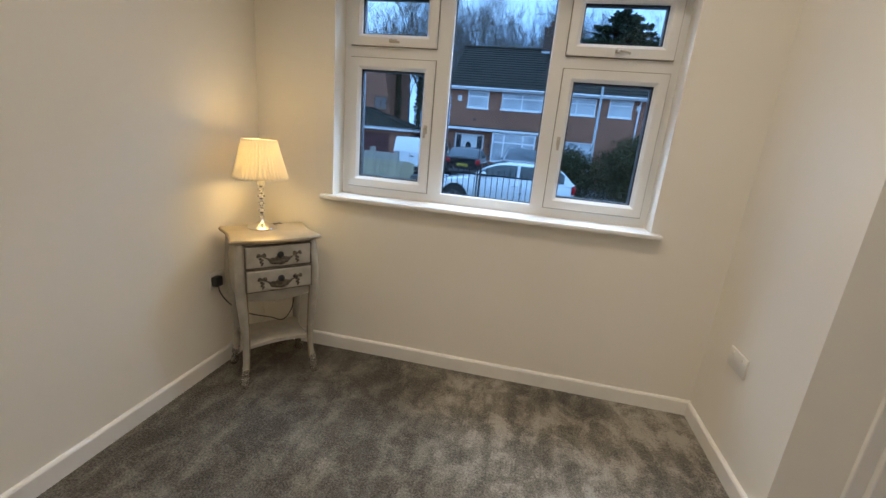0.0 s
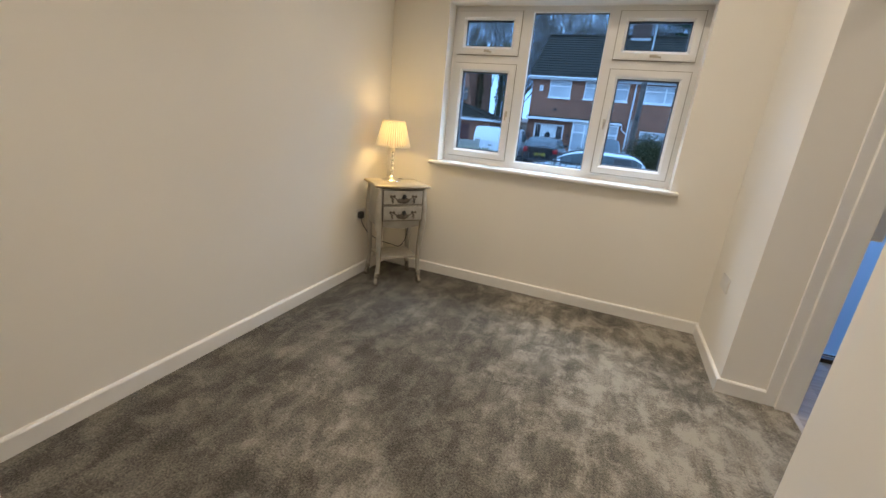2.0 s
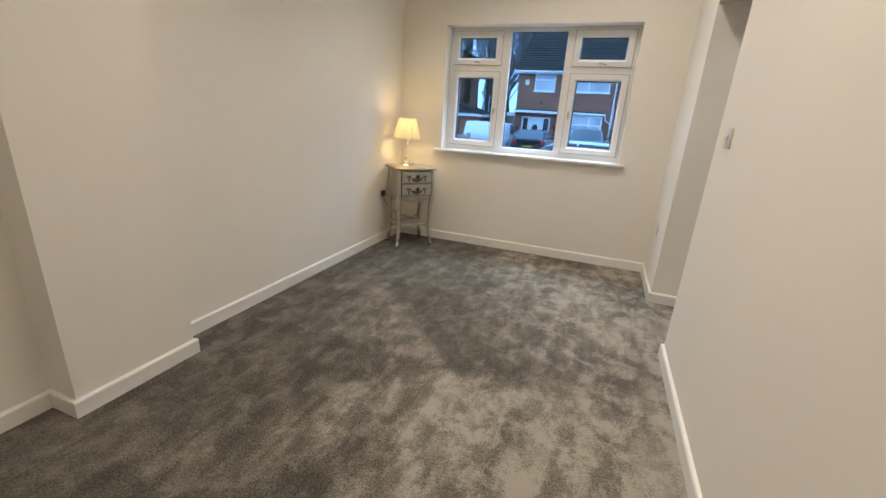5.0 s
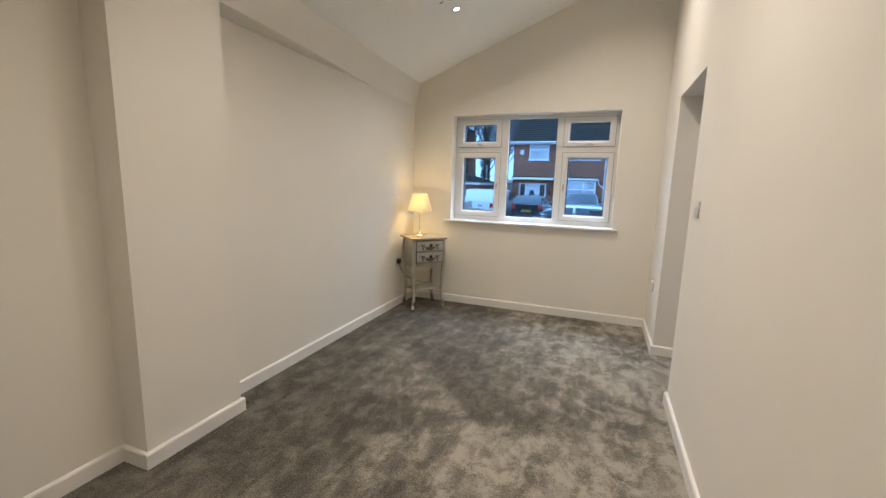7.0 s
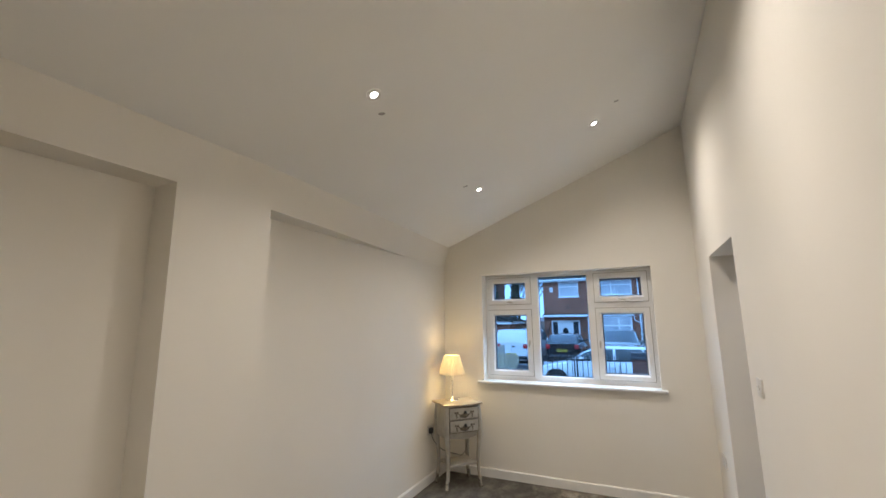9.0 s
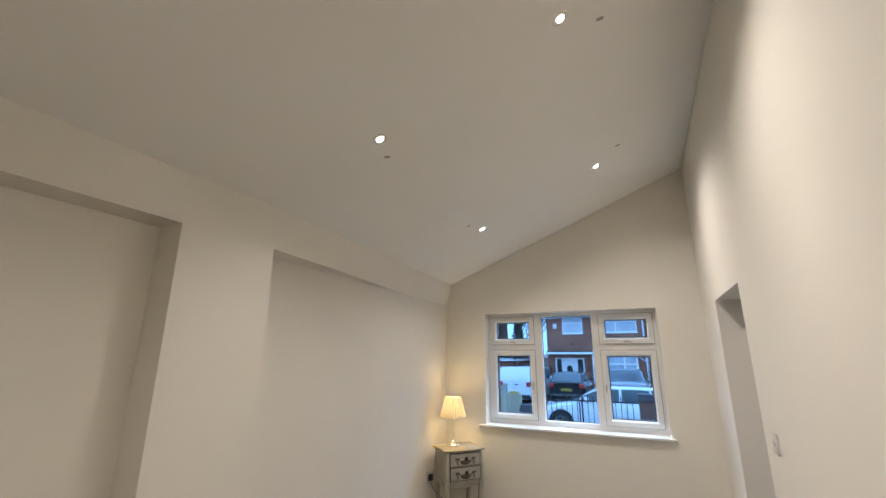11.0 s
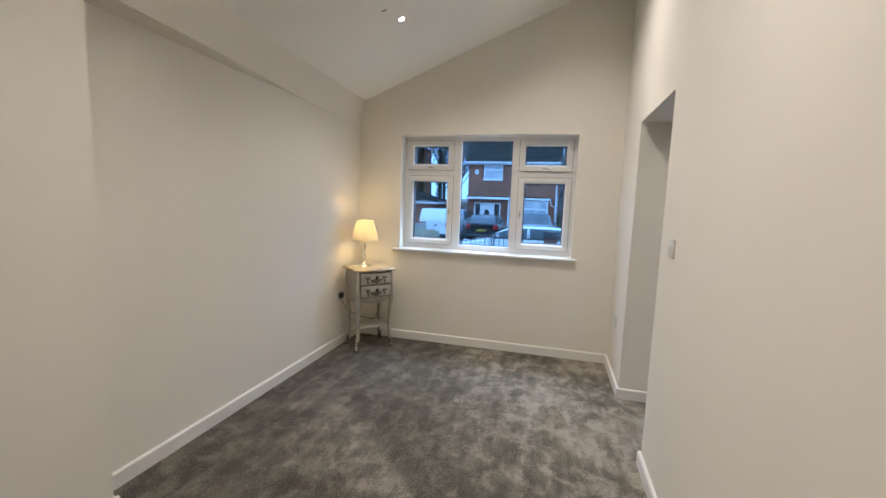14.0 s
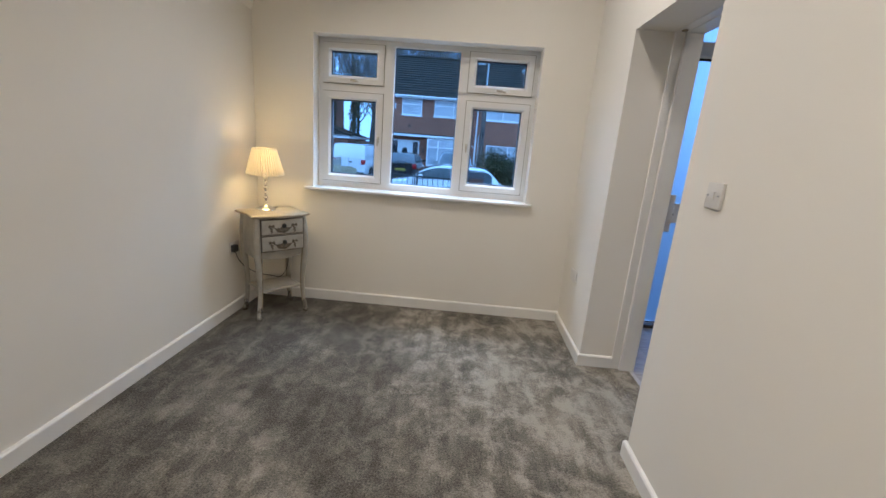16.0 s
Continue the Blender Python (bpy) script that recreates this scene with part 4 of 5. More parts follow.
def wheel(parent, x, y, r, side):
    """side: -1 or 1, the way its outer face looks along y."""
    w = part("wheel", lathe([(r * 0.62, 0.0), (r * 0.64, 0.03), (r * 0.93, 0.02), (r, -0.02), (r, -0.16), (r * 0.9, -0.19), (r * 0.4, -0.19)], 28), M_TYRE, parent, "black tyre", True, Matrix.Translation((x, y, r)) @ Matrix.Rotation(radians(-90 * side), 4, 'X'))
    bm = bmesh.new()
    lathe([(r * 0.64, 0.022), (r * 0.60, 0.026), (r * 0.56, 0.0), (r * 0.55, -0.05)], 28, bm)
    for k in range(5):
        a = 2 * math.pi * k / 5
        tube([(0.03 * math.cos(a), 0.03 * math.sin(a), 0.012), (r * 0.3 * math.cos(a), r * 0.3 * math.sin(a), 0.02), (r * 0.6 * math.cos(a), r * 0.6 * math.sin(a), 0.016)], [0.03, 0.026, 0.034], 6, bm)
    lathe([(0.0, 0.03), (0.05, 0.026), (0.06, 0.0), (0.0, 0.0)], 14, bm)
    part("rim", bm, M_RIM, w, "five-spoke alloy rim", True)
    # Black disc puts in the dark behind the spokes.
    part("hub_shadow", lathe([(0.0, -0.055), (r * 0.56, -0.055), (r * 0.56, -0.06), (0.0, -0.06)], 20), M_BLACKPL, w)


def car(name, label, category, m, paint, L, W, zb, belt, H, rows, cab, wx, r, tail="hatch"):
    """Its front looks along -x. rows: (x, bottom, top, half width); cab: base front, roof front, roof rear, base rear."""
    t = thing(name, label, category, m)
    part("body", loft([body_ring(*q) for q in rows]), paint, t, smooth=True)
    b0, r0, r1, b1 = cab
    wb, wr = W / 2 * 0.94, W / 2 * (0.88 if tail == "van" else 0.76)
    z0 = belt - 0.05

    def ease(u):
        u = max(0.0, min(1.0, u))
        return math.sin(u * math.pi / 2) ** 0.9

    def roof_z(x):
        """The roofline: up the windscreen, over a slight arch, down the tail."""
        up, down = ease((x - b0) / (r0 - b0)), ease((b1 - x) / (b1 - r1))
        arch = 1 - (0.05 if tail == "hatch" else 0.012) * ((x - r0 - 0.35 * (r1 - r0)) / (r1 - r0)) ** 2
        return z0 + (H - z0) * min(up, down) * arch

    def side(x, f, sy, out=0.0):
        """A point on the cabin's side: f from the belt up to the roofline."""
        z = z0 + (roof_z(x) - z0) * f
        return (x, sy * (wb + (wr - wb) * (z - z0) / (H - z0) + out), z + 0.2 * out)
    xs = [b0 + (b1 - b0) * 0.5 * (1 - math.cos(math.pi * k / 22)) for k in range(23)]
    rings = []
    for x in xs:
        half = [side(x, f, 1) for f in (0.0, 0.35, 0.7, 0.92)]
        q = half[-1]
        half += [(x, q[1] - 0.05, z0 + (roof_z(x) - z0) * 0.985), (x, q[1] * 0.5, roof_z(x) + 0.012), (x, 0.0, roof_z(x) + 0.02)]
        rings.append(half + [(px_, -py_, pz_) for px_, py_, pz_ in reversed(half[:-1])])
    part("cabin", loft(rings), paint, t, smooth=True)

    def strip(xa, xb, f0, f1, sy, n=10):
        """Glass that follows the cabin's side."""
        bm = bmesh.new()
        lo, hi = [], []
        for k in range(n + 1):
            x = xa + (xb - xa) * k / n
            lo.append(bm.verts.new(side(x, f0, sy, 0.006)))
            hi.append(bm.verts.new(side(x, f1, sy, 0.006)))
        for k in range(n):
            bm.faces.new((lo[k], lo[k + 1], hi[k + 1], hi[k]))
        bmesh.ops.solidify(bm, geom=bm.faces[:], thickness=0.012)
        bmesh.ops.recalc_face_normals(bm, faces=bm.faces)
        return bm
    span = b1 - b0
    for sy in (-1, 1):
        for s0, s1 in (((0.10, 0.46), (0.485, 0.74), (0.76, 0.90)) if tail == "hatch" else ((0.07, 0.30),)):
            part("side_window", strip(b0 + span * s0, b0 + span * s1, 0.13, 0.86, sy), M_SIDEGL, t)
    for nm, xa, xb in (("windscreen", b0 + 0.07, r0 - 0.06), ("rear_window", r1 + 0.10, b1 - 0.05)):
        if nm == "rear_window" and tail == "van":
            continue
        bm = bmesh.new()
        rows_ = []
        for k in range(7):
            x = xa + (xb - xa) * k / 6
            w = abs(side(x, 0.92, 1)[1]) - 0.07
            rows_.append([bm.verts.new((x, w * u, roof_z(x) + 0.022 - 0.022 * abs(u))) for u in (-1, -0.5, 0, 0.5, 1)])
        for p_, q_ in zip(rows_, rows_[1:]):
            for k in range(4):
                bm.faces.new((p_[k], p_[k + 1], q_[k + 1], q_[k]))
        bmesh.ops.solidify(bm, geom=bm.faces[:], thickness=0.014)
        bmesh.ops.translate(bm, vec=(0, 0, 0.012), verts=bm.verts)
        bmesh.ops.recalc_face_normals(bm, faces=bm.faces)
        part(nm, bm, M_SKYTONEGL, t)
    for x in wx:
        for sy in (-1, 1):
            # Flat black disc on the body stands in for the well's shade.
            part("wheel_arch", lathe([(r * 1.16, 0.0), (r * 1.16, 0.012), (0.0, 0.012), (0.0, 0.0)], 28), M_BLACKPL, t, "black disc for the shaded wheel well", m=Matrix.Translation((x, sy * (W / 2 - 0.006), r + 0.02)) @ Matrix.Rotation(radians(-90 * sy), 4, 'X'))
            wheel(t, x, sy * (W / 2 - 0.004), r, sy)
    for sy in (-1, 1):
        for x in ((b0 + 0.30, (b0 + b1) / 2 + 0.05, b1 - 0.55) if tail == "hatch" else (b0 + 0.30, b0 + 1.25)):
            part("door_seam", boxes((x - 0.005, x + 0.005, sy * (W / 2 - 0.012), sy * (W / 2 + 0.003), zb + 0.22, belt - 0.09)), M_BLACKPL, t)
        for x in ((b0 + b1) / 2 - 0.14, b1 - 0.74):
            part("door_handle", boxes((x - 0.09, x + 0.09, sy * (W / 2 - 0.02), sy * (W / 2 + 0.02), belt - 0.19, belt - 0.155), bevel=0.008), paint, t)
    xf, xr = rows[0][0], rows[-1][0]
    for sy in (-1, 1):
        part("tail_light", boxes((xr - 0.10, xr + 0.015, sy * W / 2 * 0.70, sy * W / 2 * 0.95, belt - 0.26, belt - 0.03), bevel=0.02, seg=2), M_REDL, t, "red tail light", True)
        part("headlight", boxes((xf - 0.01, xf + 0.16, sy * W / 2 * 0.55, sy * W / 2 * 0.93, belt - 0.36, belt - 0.20), bevel=0.03, seg=2), M_CLEARL, t, "clear headlight", True)
        part("mirror", boxes((b0 + 0.36, b0 + 0.50, sy * (W / 2 * 0.95), sy * (W / 2 + 0.16), belt + 0.02, belt + 0.14), bevel=0.035, seg=2), paint, t, smooth=True)
    part("rear_bumper", boxes((xr - 0.12, xr + 0.05, -W / 2 * 0.92, W / 2 * 0.92, zb + 0.05, zb + 0.24), bevel=0.04, seg=2), paint if tail != "van" else M_BLACKPL, t, smooth=True)
    part("front_bumper", boxes((xf - 0.06, xf + 0.12, -W / 2 * 0.9, W / 2 * 0.9, zb + 0.03, zb + 0.26), bevel=0.05, seg=2), paint, t, smooth=True)
    part("grille", boxes((xf - 0.03, xf + 0.1, -W / 2 * 0.42, W / 2 * 0.42, belt - 0.42, belt - 0.30), bevel=0.01), M_BLACKPL, t)
    pz = zb + (0.40 if tail == "hatch" else 0.26)
    np_ = part("number_plate", boxes((xr + 0.03, xr + 0.056, -0.26, 0.26, pz, pz + 0.11), bevel=0.004), M_PLATE, t, "yellow rear number plate")
    for y in (-0.22, -0.16, -0.10, -0.04, 0.06, 0.12, 0.18):
        piece("character", CHAR, np_, pose(xr + 0.055, y, pz + 0.02))
    return t


HATCH = [(-1.98, 0.22, 0.62, 0.66), (-1.90, 0.17, 0.74, 0.78), (-1.65, 0.16, 0.82, 0.85), (-1.2, 0.16, 0.90, 0.875), (-0.8, 0.16, 0.96, 0.88), (0.6, 0.16, 0.99, 0.885), (1.5, 0.16, 1.02, 0.88), (1.85, 0.20, 1.02, 0.84), (1.95, 0.26, 0.97, 0.78)]
car("hatchback_car", "white hatchback parked side-on along the road", "car", pose(-0.62, 12.42, G, 0, 0, 0), M_WHITEC, 3.95, 1.77, 0.18, 0.98, 1.40, HATCH, (-0.95, 0.10, 1.32, 1.93), (-1.31, 1.24), 0.325)
car("hatchback_car", "black hatchback parked on a drive, rear outwards", "car", pose(-3.22, 22.4, G, 0, 0, -90), M_BLACKC, 3.95, 1.80, 0.18, 0.98, 1.45, HATCH, (-0.95, 0.02, 1.25, 1.92), (-1.31, 1.24), 0.32)
VAN = [(-2.15, 0.25, 0.75, 0.68), (-2.05, 0.18, 0.92, 0.80), (-1.6, 0.16, 1.02, 0.86), (-1.0, 0.16, 1.10, 0.88), (1.9, 0.18, 1.12, 0.88), (2.05, 0.20, 1.12, 0.87), (2.12, 0.24, 1.10, 0.85)]
van = car("delivery_van", "white small panel van parked, rear outwards", "van", pose(-5.25, 21.1, G, 0, 0, -97), M_WHITEC, 4.3, 1.78, 0.2, 1.06, 1.74, VAN, (-1.30, -0.60, 1.99, 2.12), (-1.45, 1.35), 0.31, "van")
part("door_seam", boxes((2.118, 2.126, -0.006, 0.006, 0.45, 1.12)), M_BLACKPL, van)
part("rear_door_handle", boxes((2.11, 2.15, 0.03, 0.20, 0.86, 0.92), bevel=0.01), M_BLACKPL, van, "black rear door handle")
SUV = [(-2.05, 0.30, 0.80, 0.70), (-1.95, 0.24, 0.92, 0.82), (-1.6, 0.22, 1.00, 0.88), (-1.0, 0.22, 1.08, 0.90), (1.6, 0.22, 1.12, 0.90), (1.95, 0.28, 1.10, 0.86), (2.05, 0.34, 1.02, 0.80)]
car("family_car", "silver family car parked on a drive, front outwards", "car", pose(-0.36, 20.4, G, 0, 0, 90), M_SILVERC, 4.1, 1.82, 0.25, 1.08, 1.66, SUV, (-1.10, -0.35, 1.60, 2.0), (-1.35, 1.30), 0.34)


# ---- front boundary: fence, pillars, railings ----
BY = 9.2
fence = thing("timber_fence", "pale close-boarded timber fence panel by the pavement", "fence")
board = mesh_of("board", boxes((0, 0.095, 0, 0.018, 0, 1.33), bevel=0.004), M_TIMBER)
for k in range(14):
    piece("board", board, fence, pose(-4.02 + k * 0.103, BY + 0.004 * (k % 2), G, 0, 0.4 * ((k * 7) % 5 - 2) / 2))
for z in (0.25, 0.75, 1.15):
    part("rail", boxes((-4.05, -2.58, BY + 0.023, BY + 0.06, G + z, G + z + 0.07), bevel=0.004), M_TIMBER, fence)
part("post", boxes((-2.585, -2.50, BY - 0.02, BY + 0.07, G, G + 1.30), bevel=0.006), M_TIMBER, fence)
cwall = thing("concrete_fence", "grey concrete panel fence with a square post", "fence")
for z in (0, 1, 2, 3, 4):
    part("panel", boxes((-5.6, -3.55, 10.98, 11.03, G + z * 0.28, G + z * 0.28 + 0.275), bevel=0.006), M_CONC, cwall)
part("post", boxes((-4.25, -4.13, 10.94, 11.07, G, G + 1.52), bevel=0.01), M_CONC, cwall)
part("post", boxes((-3.55, -3.44, 10.94, 11.07, G, G + 1.46), bevel=0.01), M_CONC, cwall)

brick_me = mesh_of("brick", boxes((0, 0.2225, 0, 0.1025, 0, 0.065), bevel=0.004), M_BRICK)


def pillar(x, top, label):
    """A square brick pillar, four bricks a course laid pinwheel, under a slate-coloured cap."""
    t = thing("brick_pillar", label, "gate pillar", pose(x, BY + 0.02, G), "gate pillars")
    s = 0.165
    courses = int((top - G) / 0.075)
    part("mortar", boxes((-s + 0.006, s - 0.006, -s + 0.006, s - 0.006, 0, courses * 0.075)), M_MORTAR, t)
    for c in range(courses):
        z = c * 0.075 + 0.008
        for k in range(4):
            mm = pose(0, 0, z, 0, 0, 90 * k) @ (pose(-s, -s, 0) if c % 2 else pose(-s + 0.1075, -s, 0))
            piece("brick", brick_me, t, mm)
    h = courses * 0.075
    part("cap", boxes((-s - 0.04, s + 0.04, -s - 0.04, s + 0.04, h, h + 0.07), (-s - 0.015, s + 0.015, -s - 0.015, s + 0.015, h + 0.07, h + 0.16), bevel=0.012, seg=2), M_SLATE, t, "dark slate-coloured cap")


pillar(0.49, 0.67, "red-brown brick gate pillar with a dark cap")
pillar(-2.33, 0.30, "red-brown brick gate pillar beside the fence")
rail = thing("iron_railing", "black painted iron railings and gate with pointed bars", "railing")
bar = mesh_of("bar", loft([[(-0.008, -0.008, 0.12), (0.008, -0.008, 0.12), (0.008, 0.008, 0.12), (-0.008, 0.008, 0.12)], [(-0.008, -0.008, 1.27), (0.008, -0.008, 1.27), (0.008, 0.008, 1.27), (-0.008, 0.008, 1.27)], [(-0.018, -0.004, 1.29), (0.018, -0.004, 1.29), (0.018, 0.004, 1.29), (-0.018, 0.004, 1.29)], [(-0.001, -0.001, 1.37), (0.001, -0.001, 1.37), (0.001, 0.001, 1.37), (-0.001, 0.001, 1.37)]]), M_IRON)
for k in range(19):
    x = -2.10 + k * 0.127
    piece("bar", bar, rail, pose(x, BY, G))
for z in (0.16, 1.20):
    part("rail", boxes((-2.16, 0.32, BY - 0.006, BY + 0.006, G + z, G + z + 0.035)), M_IRON, rail)
for x in (-1.045, -0.985):
    part("gate_post", boxes((x, x + 0.03, BY - 0.015, BY + 0.015, G, G + 1.36), bevel=0.003), M_IRON, rail)

# ---- street furniture ----
M_GALV = material("galvanised_steel", (0.45, 0.47, 0.48), (0.36, 0.38, 0.39), 5, 0.45, 0.6)
lp = thing("street_lamp", "slim grey galvanised steel lamp post", "lamp post", pose(2.15, 16.0, G))
part("column", tube([(0, 0, 0), (0, 0, 1.1), (0, 0, 1.15), (0, 0, 4.9)], [0.075, 0.075, 0.05, 0.042], 12), M_GALV, lp, smooth=True)
part("lantern", boxes((-0.14, 0.14, -0.36, 0.10, 4.88, 5.0), bevel=0.03, seg=2), M_GALV, lp, smooth=True)
tp = thing("telegraph_pole", "dark weathered timber telegraph pole with fittings", "telegraph pole", pose(0.84, 20.0, G))
part("pole", tube([(0, 0, 0), (0, 0, 2.5), (0, 0, 4.6)], [0.125, 0.115, 0.11], 12), material("creosoted_timber", (0.16, 0.13, 0.115), (0.10, 0.085, 0.075), 4, 0.9, bump=0.5, stretch=(4, 4, 0.5)), tp, smooth=True)
part("mast", tube([(0, 0, 4.55), (0, 0, 8.4)], [0.045, 0.04], 10), M_GALV, tp, "pale steel mast above the timber", True)
part("cable_guard", boxes((-0.20, -0.15, -0.13, -0.09, 0.3, 2.6), bevel=0.008), M_GALV, tp, "grey steel cable guard")
part("junction_box", boxes((-0.10, 0.06, -0.24, -0.12, 2.55, 2.78), bevel=0.015), M_BLACKPL, tp, "black junction box")


# ---- houses ----
def sash_window(parent, x0, x1, z0, z1, y, lights, top_row=True):
    """A white framed window in a wall whose face is at y."""
    w = part("window", bead(x0, x1, z0, z1, y - 0.01, y + 0.06, 0.07), M_TRIMW, parent, "white framed window with pale blinds")
    part("blind", boxes((x0 + 0.03, x1 - 0.03, y + 0.085, y + 0.10, z0 + 0.02, z1 - 0.02)), M_BLIND, w)
    step = (x1 - x0) / lights
    zt = z0 + (z1 - z0) * 0.68
    for k in range(lights):
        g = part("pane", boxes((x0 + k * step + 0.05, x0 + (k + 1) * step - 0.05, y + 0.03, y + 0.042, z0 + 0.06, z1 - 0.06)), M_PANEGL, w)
        if k:
            part("mullion", boxes((x0 + k * step - 0.035, x0 + k * step + 0.035, y, y + 0.055, z0 + 0.05, z1 - 0.05)), M_TRIMW, w)
    if top_row:
        part("transom", boxes((x0 + 0.05, x1 - 0.05, y + 0.002, y + 0.052, zt - 0.03, zt + 0.03)), M_TRIMW, w)
    part("sill", boxes((x0 - 0.06, x1 + 0.06, y - 0.07, y + 0.05, z0 - 0.06, z0)), M_TRIMW, w)
    return w


def tiled_slope(x0, x1, ye, ze, yr, zr, courses):
    """Overlapping tile courses up a slope from the eave (ye, ze) to the ridge (yr, zr)."""
    bm = bmesh.new()
    for c in range(courses):
        a, b = c / courses, (c + 1.25) / courses
        ya, za, yb, zb = ye + (yr - ye) * a, ze + (zr - ze) * a, ye + (yr - ye) * min(b, 1), ze + (zr - ze) * min(b, 1)
        q = [(x0, ya, za + 0.012), (x1, ya, za + 0.012), (x1, ya, za + 0.048), (x0, ya, za + 0.048), (x0, yb, zb + 0.004), (x1, yb, zb + 0.004)]
        v = [bm.verts.new(p) for p in q]
        for f in ((0, 1, 2, 3), (3, 2, 5, 4), (0, 3, 4), (1, 5, 2), (0, 4, 5, 1)):
            bm.faces.new([v[k] for k in f])
    bmesh.ops.recalc_face_normals(bm, faces=bm.faces)
    return bm


HY, EZ = 26.0, 4.15


def semi(name, label, x0, x1, windows, holes, roof_x):
    t = thing(name, label, "house", group="facing houses")
    part("wall", panel(x0, x1, G, EZ + 0.05, HY, HY + 0.25, [(a, b, c, d) for a, b, c, d, n in windows] + holes), M_HOUSE, t, "red-brown brick front wall")
    part("wall", prism([(HY + 0.25, G), (HY + 8.4, G), (HY + 8.4, EZ), (HY + 4.2, EZ + 2.9), (HY + 0.25, EZ + 0.17)], "x", x0, x0 + 0.25), M_HOUSE, t, "brick gable wall")
    part("wall", prism([(HY + 0.25, G), (HY + 8.4, G), (HY + 8.4, EZ), (HY + 4.2, EZ + 2.9), (HY + 0.25, EZ + 0.17)], "x", x1 - 0.25, x1), M_HOUSE, t, "brick gable wall")
    part("wall", boxes((x0 + 0.25, x1 - 0.25, HY + 8.15, HY + 8.4, G, EZ)), M_HOUSE, t, "brick rear wall")
    rf = part("roof", tiled_slope(roof_x[0], roof_x[1], HY - 0.32, EZ, HY + 4.2, EZ + 3.02, 17), M_TILE, t, "dark tiled pitched roof")
    part("rear_slope", tiled_slope(roof_x[0], roof_x[1], HY + 8.72, EZ, HY + 4.2, EZ + 3.02, 10), M_TILE, rf)
    part("ridge", tube([(roof_x[0], HY + 4.2, EZ + 3.04), (roof_x[1], HY + 4.2, EZ + 3.04)], 0.11, 8), M_TILE, rf)
    part("fascia", boxes((roof_x[0], roof_x[1], HY - 0.30, HY - 0.27, EZ - 0.14, EZ + 0.02)), M_TRIMW, t, "white fascia board")
    part("gutter", tube([(roof_x[0], HY - 0.36, EZ - 0.02), (roof_x[1], HY - 0.36, EZ - 0.02)], 0.055, 8), M_TRIMW, t, "white gutter", True)
    part("soffit", boxes((roof_x[0], roof_x[1], HY - 0.27, HY, EZ - 0.12, EZ - 0.10)), M_TRIMW, t)
    for a, b, c, d, n in windows:
        sash_window(t, a, b, c, d, HY + 0.04, n)
    return t


ha = semi("semi_detached_house", "red-brown brick house with white windows and door", -5.2, 0.75, [(-4.17, -2.90, 3.03, 4.0, 1), (-2.13, 0.28, 3.05, 4.0, 2)], [(-4.74, -2.94, G, 1.50), (-2.40, 0.15, 0.05, 1.70)], (-5.40, 0.75))
dr = part("door_unit", boxes((-4.74, -4.66, HY + 0.02, HY + 0.12, G, 1.50), (-3.02, -2.94, HY + 0.02, HY + 0.12, G, 1.50), (-4.66, -3.02, HY + 0.02, HY + 0.12, 1.42, 1.50)), M_TRIMW, ha, "white porch door frame")
part("door_leaf", boxes((-4.34, -3.36, HY + 0.04, HY + 0.10, G, 1.42), bevel=0.01), M_TRIMW, dr, "white front door")
part("oval_glass", lathe([(0, 0), (0.17, 0), (0.19, 0.02), (0.19, 0.03), (0, 0.03)], 24), M_DARKGL, dr, "dark oval glass", m=pose(-3.86, HY + 0.045, 0.72, 90) @ Matrix.Diagonal((1, 1.7, 1, 1)))
for a, b in ((-4.64, -4.36), (-3.34, -3.04)):
    part("side_light", boxes((a, b, HY + 0.05, HY + 0.07, G + 0.1, 1.40)), M_DARKGL, dr, "dark glazed side panel")
part("canopy", boxes((-5.20, -2.45, HY - 0.62, HY - 0.002, 1.72, 1.86), bevel=0.01), M_TRIMW, ha, "white flat canopy edge over the door")
part("canopy_roof", boxes((-5.15, 0.25, HY - 0.58, HY - 0.002, 1.862, 1.93)), M_TILE, ha)
for lx, lz in ((-4.99, 0.80), (-2.67, 0.90)):
    part("lantern", boxes((lx - 0.06, lx + 0.06, HY - 0.14, HY, lz - 0.14, lz + 0.12), bevel=0.02), M_BLACKPL, ha, "black wall lantern")
part("alarm_box", boxes((-4.75, -4.52, HY - 0.08, HY, 3.36, 3.68), bevel=0.02), M_TRIMW, ha, "white alarm box")
part("wall_vent", lathe([(0, 0), (0.10, 0), (0.10, 0.05), (0, 0.05)], 16), M_BLACKPL, ha, "dark round flue vent", m=pose(-3.63, HY, 2.36, 90))
# bay window
bay = part("bay", panel(-2.40, 0.15, -0.02, 1.72, HY - 0.50, HY - 0.42, [(-2.31, -1.74, 0.10, 1.12), (-1.66, -0.62, 0.10, 1.12), (-0.54, 0.06, 0.10, 1.12), (-2.31, -1.74, 1.20, 1.62), (-1.66, -0.62, 1.20, 1.62), (-0.54, 0.06, 1.20, 1.62)]), M_TRIMW, ha, "white bay window frame")
part("bay_wall", boxes((-2.42, 0.17, HY - 0.48, HY - 0.002, G, -0.02)), M_HOUSE, ha, "brick base under the bay")
for a, b in ((-2.31, -1.74), (-1.66, -0.62), (-0.54, 0.06)):
    for c, d in ((0.10, 1.12), (1.20, 1.62)):
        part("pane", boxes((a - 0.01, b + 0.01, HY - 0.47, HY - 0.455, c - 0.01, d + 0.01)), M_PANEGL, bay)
part("bay_side", boxes((-2.40, -2.33, HY - 0.42, HY, -0.02, 1.72), (0.08, 0.15, HY - 0.42, HY, -0.02, 1.72)), M_TRIMW, bay)
